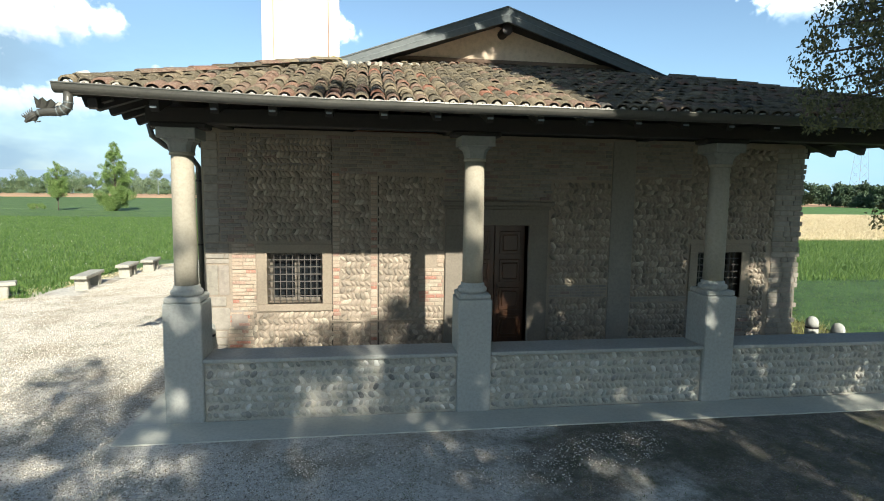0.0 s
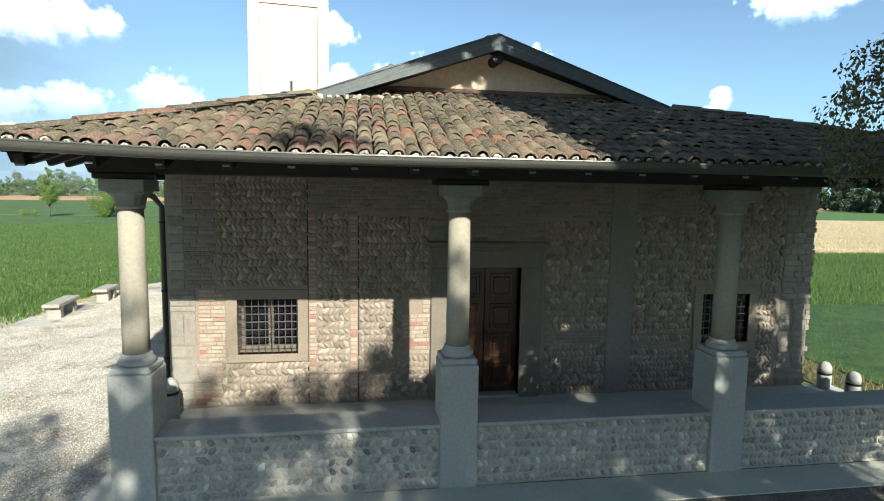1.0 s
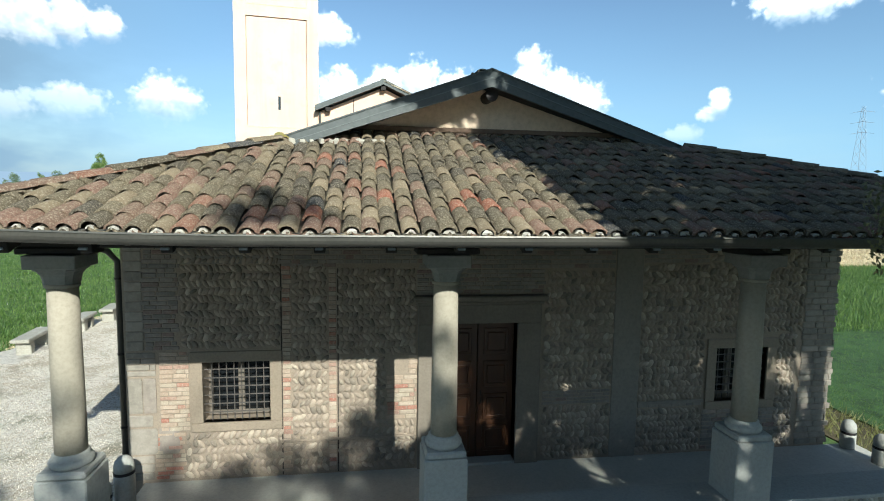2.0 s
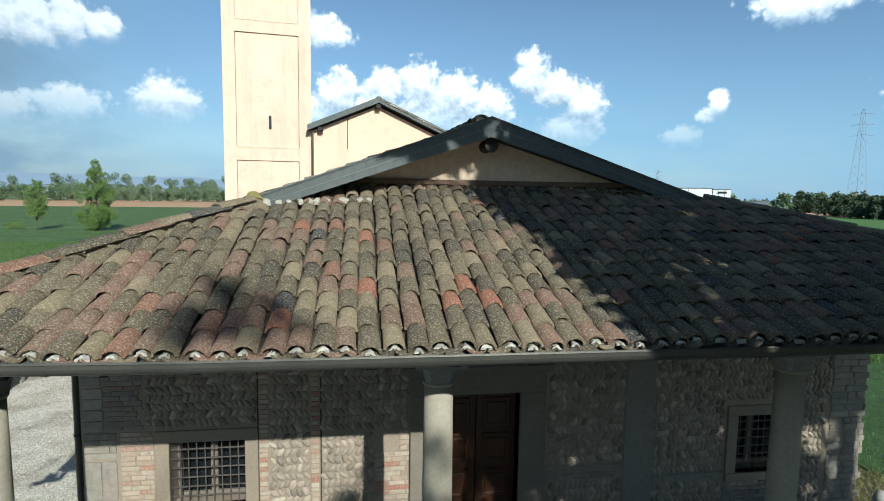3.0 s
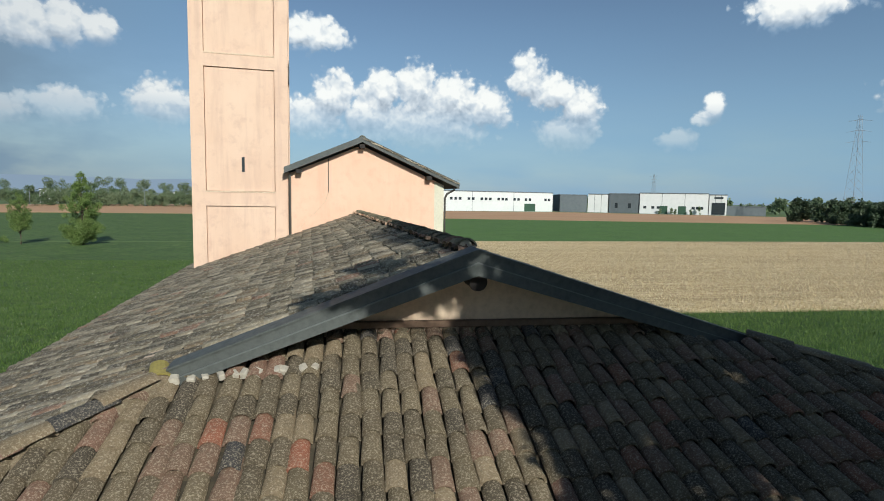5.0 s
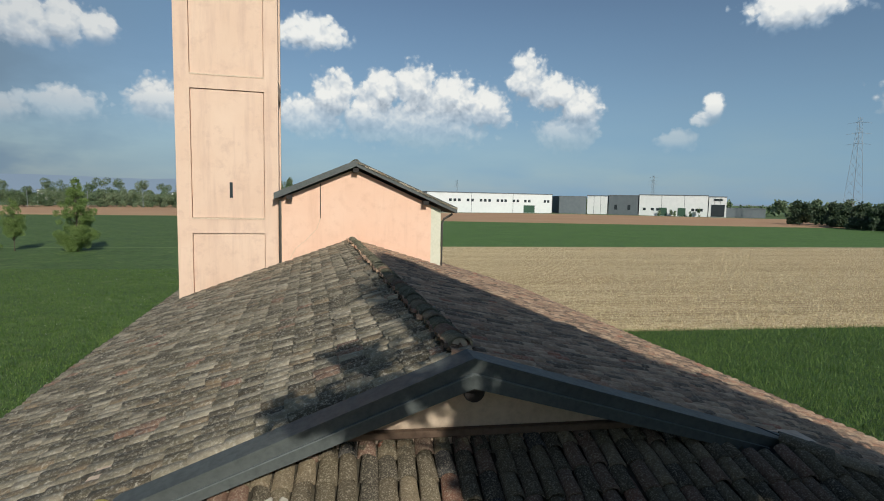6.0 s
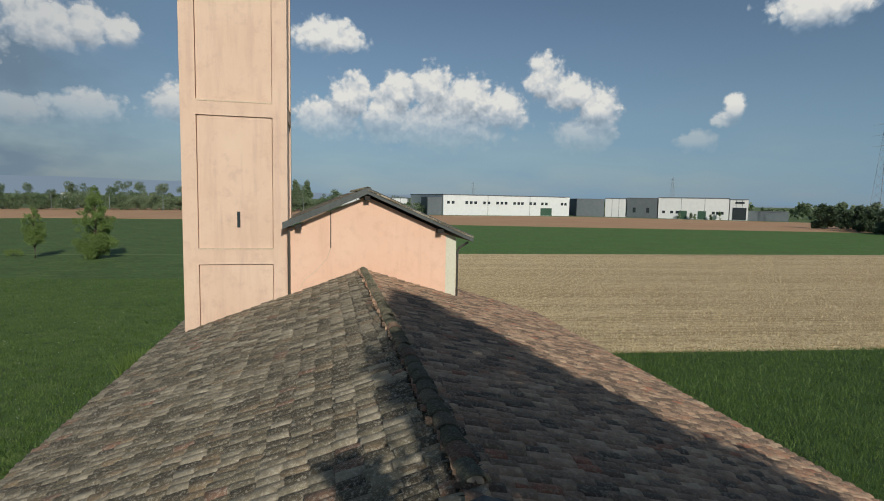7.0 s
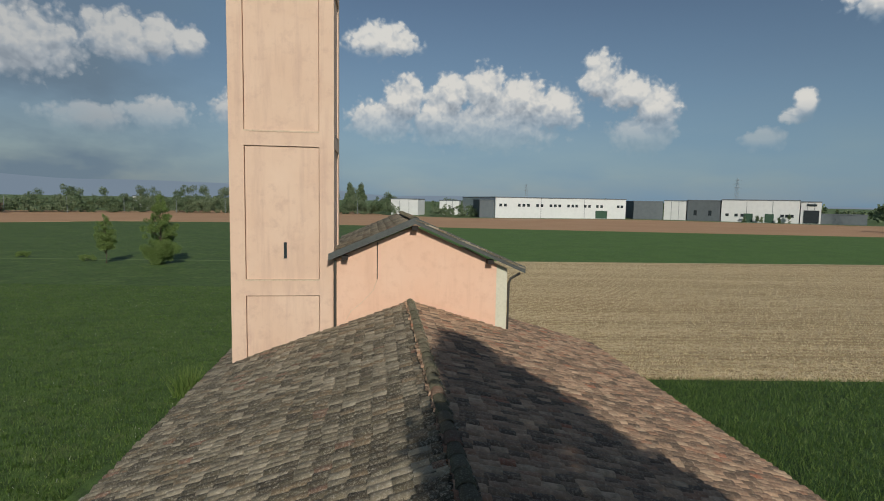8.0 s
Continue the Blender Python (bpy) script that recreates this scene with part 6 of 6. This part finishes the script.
def cloud_material():
    n = Nodes("cumulus")
    t = n.tree
    at = t.nodes.new("ShaderNodeUVMap").outputs[0]
    wobble = n.add("ShaderNodeVectorMath", 0, "MULTIPLY", i0=n.add("ShaderNodeTexNoise", 1, Vector=at, Scale=0.5, Detail=4.0, Roughness=0.6), i1=(1.2, 1.0, 0))
    bent = n.add("ShaderNodeVectorMath", 0, "ADD", i0=at, i1=wobble)

    def puffs(v, scale):
        p = n.tree.nodes.new("ShaderNodeTexVoronoi")
        p.feature = "SMOOTH_F1"
        n.link(v, p.inputs["Vector"])
        p.inputs["Scale"].default_value = scale
        p.inputs["Smoothness"].default_value = 0.5
        return n.math("SUBTRACT", 0.5, p.outputs["Distance"])

    def swell(v):
        return n.math("ADD", n.math("MULTIPLY", puffs(v, 0.5), 0.55), n.math("ADD", n.math("MULTIPLY", puffs(v, 1.15), 0.5), n.math("MULTIPLY", puffs(v, 2.6), 0.28)))

    def mass(v):
        """Azimuth, elevation, half width and half height of each cloud, in degrees."""
        total = None
        for az, el, w, h in CLOUDS:
            d = n.add("ShaderNodeVectorMath", 0, "SUBTRACT", i0=v, i1=(az, el, 0))
            d = n.add("ShaderNodeVectorMath", 0, "DIVIDE", i0=d, i1=(w, h, 1))
            d = n.math("SUBTRACT", 1.0, n.add("ShaderNodeVectorMath", 1, "LENGTH", i0=d))
            total = d if total is None else n.math("MAXIMUM", total, d)
        return total

    raised = n.add("ShaderNodeVectorMath", 0, "ADD", i0=bent, i1=(0.25, 0.7, 0))
    fine = n.noise(0.9, 6, 0.6, at=at)
    density, above = mass(at), mass(n.add("ShaderNodeVectorMath", 0, "ADD", i0=at, i1=(0, 1.6, 0)))
    bumps, bumps_up = swell(bent), swell(raised)
    body = n.math("ADD", n.math("MULTIPLY", density, 1.5), n.math("ADD", n.math("MULTIPLY", bumps, 1.1), n.math("MULTIPLY", n.math("SUBTRACT", fine, 0.5), 0.9)))
    alpha = n.ramp(body, [(0.06, 0.0), (0.26, 0.5), (0.5, 0.95), (0.75, 1.0)])
    low = n.ramp(n.math("DIVIDE", n.add("ShaderNodeSeparateXYZ", 1, i0=at), 20.0), [(0.22, 0.15), (0.46, 1.0)])
    alpha = n.math("MULTIPLY", alpha, low)
    under = mass(n.add("ShaderNodeVectorMath", 0, "ADD", i0=at, i1=(0, -1.1, 0)))
    alpha = n.math("MULTIPLY", alpha, n.ramp(n.math("ADD", under, 0.5), [(0.0, 0.4), (0.5, 1.0)]))
    # lit tops and grey undersides are painted into the clouds' glow
    painted_light = n.math("ADD", n.math("MULTIPLY", n.math("SUBTRACT", bumps, bumps_up), 0.75), n.math("MULTIPLY", n.math("SUBTRACT", density, above), 0.55))
    colour = n.ramp(n.math("ADD", painted_light, 0.42), [(0.05, "a3aeba"), (0.4, "cdd4db"), (0.75, "f8f6f1")])
    # a glowing haze colour, thickest at the horizon, is laid over the sky
    height = n.add("ShaderNodeSeparateXYZ", 1, i0=at)
    thick = n.ramp(n.math("DIVIDE", height, 20.0), [(0.0, 0.92), (0.25, 0.62), (0.6, 0.25), (1.0, 0.0)])
    streak = n.ramp(n.noise(0.12, 4, 0.5, at=at, stretch=(0.6, 2.2, 1)), [(0.3, 0.65), (0.7, 1.0)])
    haze = n.math("MULTIPLY", thick, streak)
    west = n.ramp(n.math("DIVIDE", n.add("ShaderNodeSeparateXYZ", 0, i0=at), -50.0), [(0.12, 0.0), (0.6, 0.95)])
    veil = n.math("MULTIPLY", west, n.ramp(n.noise(0.1, 5, 0.55, at=at, stretch=(0.7, 1.6, 1)), [(0.3, 0.3), (0.6, 1.0)]))
    haze = n.math("MAXIMUM", haze, veil)
    em = t.nodes.new("ShaderNodeEmission")
    colour = n.mix(n.math("MULTIPLY", west, 0.45), colour, "98a4b1")
    n.link(n.mix(alpha, n.mix(west, "79a2c4", "778c9f"), colour), em.inputs["Color"])
    em.inputs["Strength"].default_value = 1.15
    clear = t.nodes.new("ShaderNodeBsdfTransparent")
    mx = t.nodes.new("ShaderNodeMixShader")
    n.link(n.math("MAXIMUM", alpha, haze), mx.inputs[0])
    t.links.new(clear.outputs[0], mx.inputs[1])
    t.links.new(em.outputs[0], mx.inputs[2])
    t.links.new(mx.outputs[0], t.nodes["Material Output"].inputs[0])
    return n.mat


CLOUDS = [(-4.8, 7.7, 4.0, 2.5), (-2.4, 9.9, 2.9, 3.2), (1.2, 8.6, 4.2, 3.4), (2.6, 10.8, 2.4, 2.5), (6.0, 11.2, 2.9, 3.2), (9.6, 10.2, 3.9, 3.0), (13.2, 9.4, 3.1, 2.8), (6.0, 7.6, 10.0, 3.0),
          (17.2, 12.1, 2.4, 2.8), (19.6, 10.7, 3.6, 2.2), (22.6, 9.2, 2.4, 2.7), (21.5, 6.7, 3.6, 2.2), (34.7, 9.0, 1.0, 1.5), (31.6, 6.0, 2.4, 1.2), (40.8, 16.5, 5.4, 2.0), (-4.5, 15.6, 4.6, 2.0),
          (-28.3, 13.7, 3.9, 2.5), (-25.2, 14.0, 2.2, 2.2), (-22.9, 14.0, 2.0, 1.7), (-18.0, 8.4, 3.3, 2.5), (-25.5, 7.4, 3.8, 1.8), (-31.0, 6.7, 4.0, 1.6), (-36.5, 12.5, 7.0, 3.6), (34.0, 7.8, 1.3, 0.9), (52.0, 9.0, 6.0, 2.5)]
clouds = dome_patch("cloud_backdrop", -180, 180, -0.6, 30, 4100, 120, 14)
clouds.data.materials.append(cloud_material())
tagged(clouds, "white cumulus clouds in a blue sky", "clouds", kind="structure")

hill_v, hill_f = [], []
for i in range(81):
    az = radians(-70 + 140 * i / 80)
    deg = math.degrees(az)
    h = 50 + 100 * math.exp(-((deg + 44) / 12) ** 2) + 60 * math.exp(-((deg + 20) / 9) ** 2) + 30 * noise.noise(Vector((deg * 0.12, 0, 0))) + 12 * noise.noise(Vector((deg * 0.6, 3, 0)))
    if deg > -5:
        h *= max(0.25, 1 - (deg + 5) / 22)
    x, y = 3950 * math.sin(az), 3950 * math.cos(az)
    hill_v += [(x, y, -20), (x, y, max(h, 6)), (x * 1.02, y * 1.02, -20)]
for i in range(80):
    k = 3 * i
    hill_f += [(k, k + 3, k + 4, k + 1), (k + 1, k + 4, k + 5, k + 2)]
# no haze in the air: the hills glow in its blue-grey instead
n = Nodes("haze_painted_hills")
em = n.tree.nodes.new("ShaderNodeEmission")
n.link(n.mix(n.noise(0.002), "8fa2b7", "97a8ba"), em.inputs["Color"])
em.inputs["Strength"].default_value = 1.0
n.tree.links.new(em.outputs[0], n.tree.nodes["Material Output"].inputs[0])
tagged(tidy("hills", hill_v, hill_f, n.mat), "low hills glowing in a painted haze blue", "hills", kind="structure")
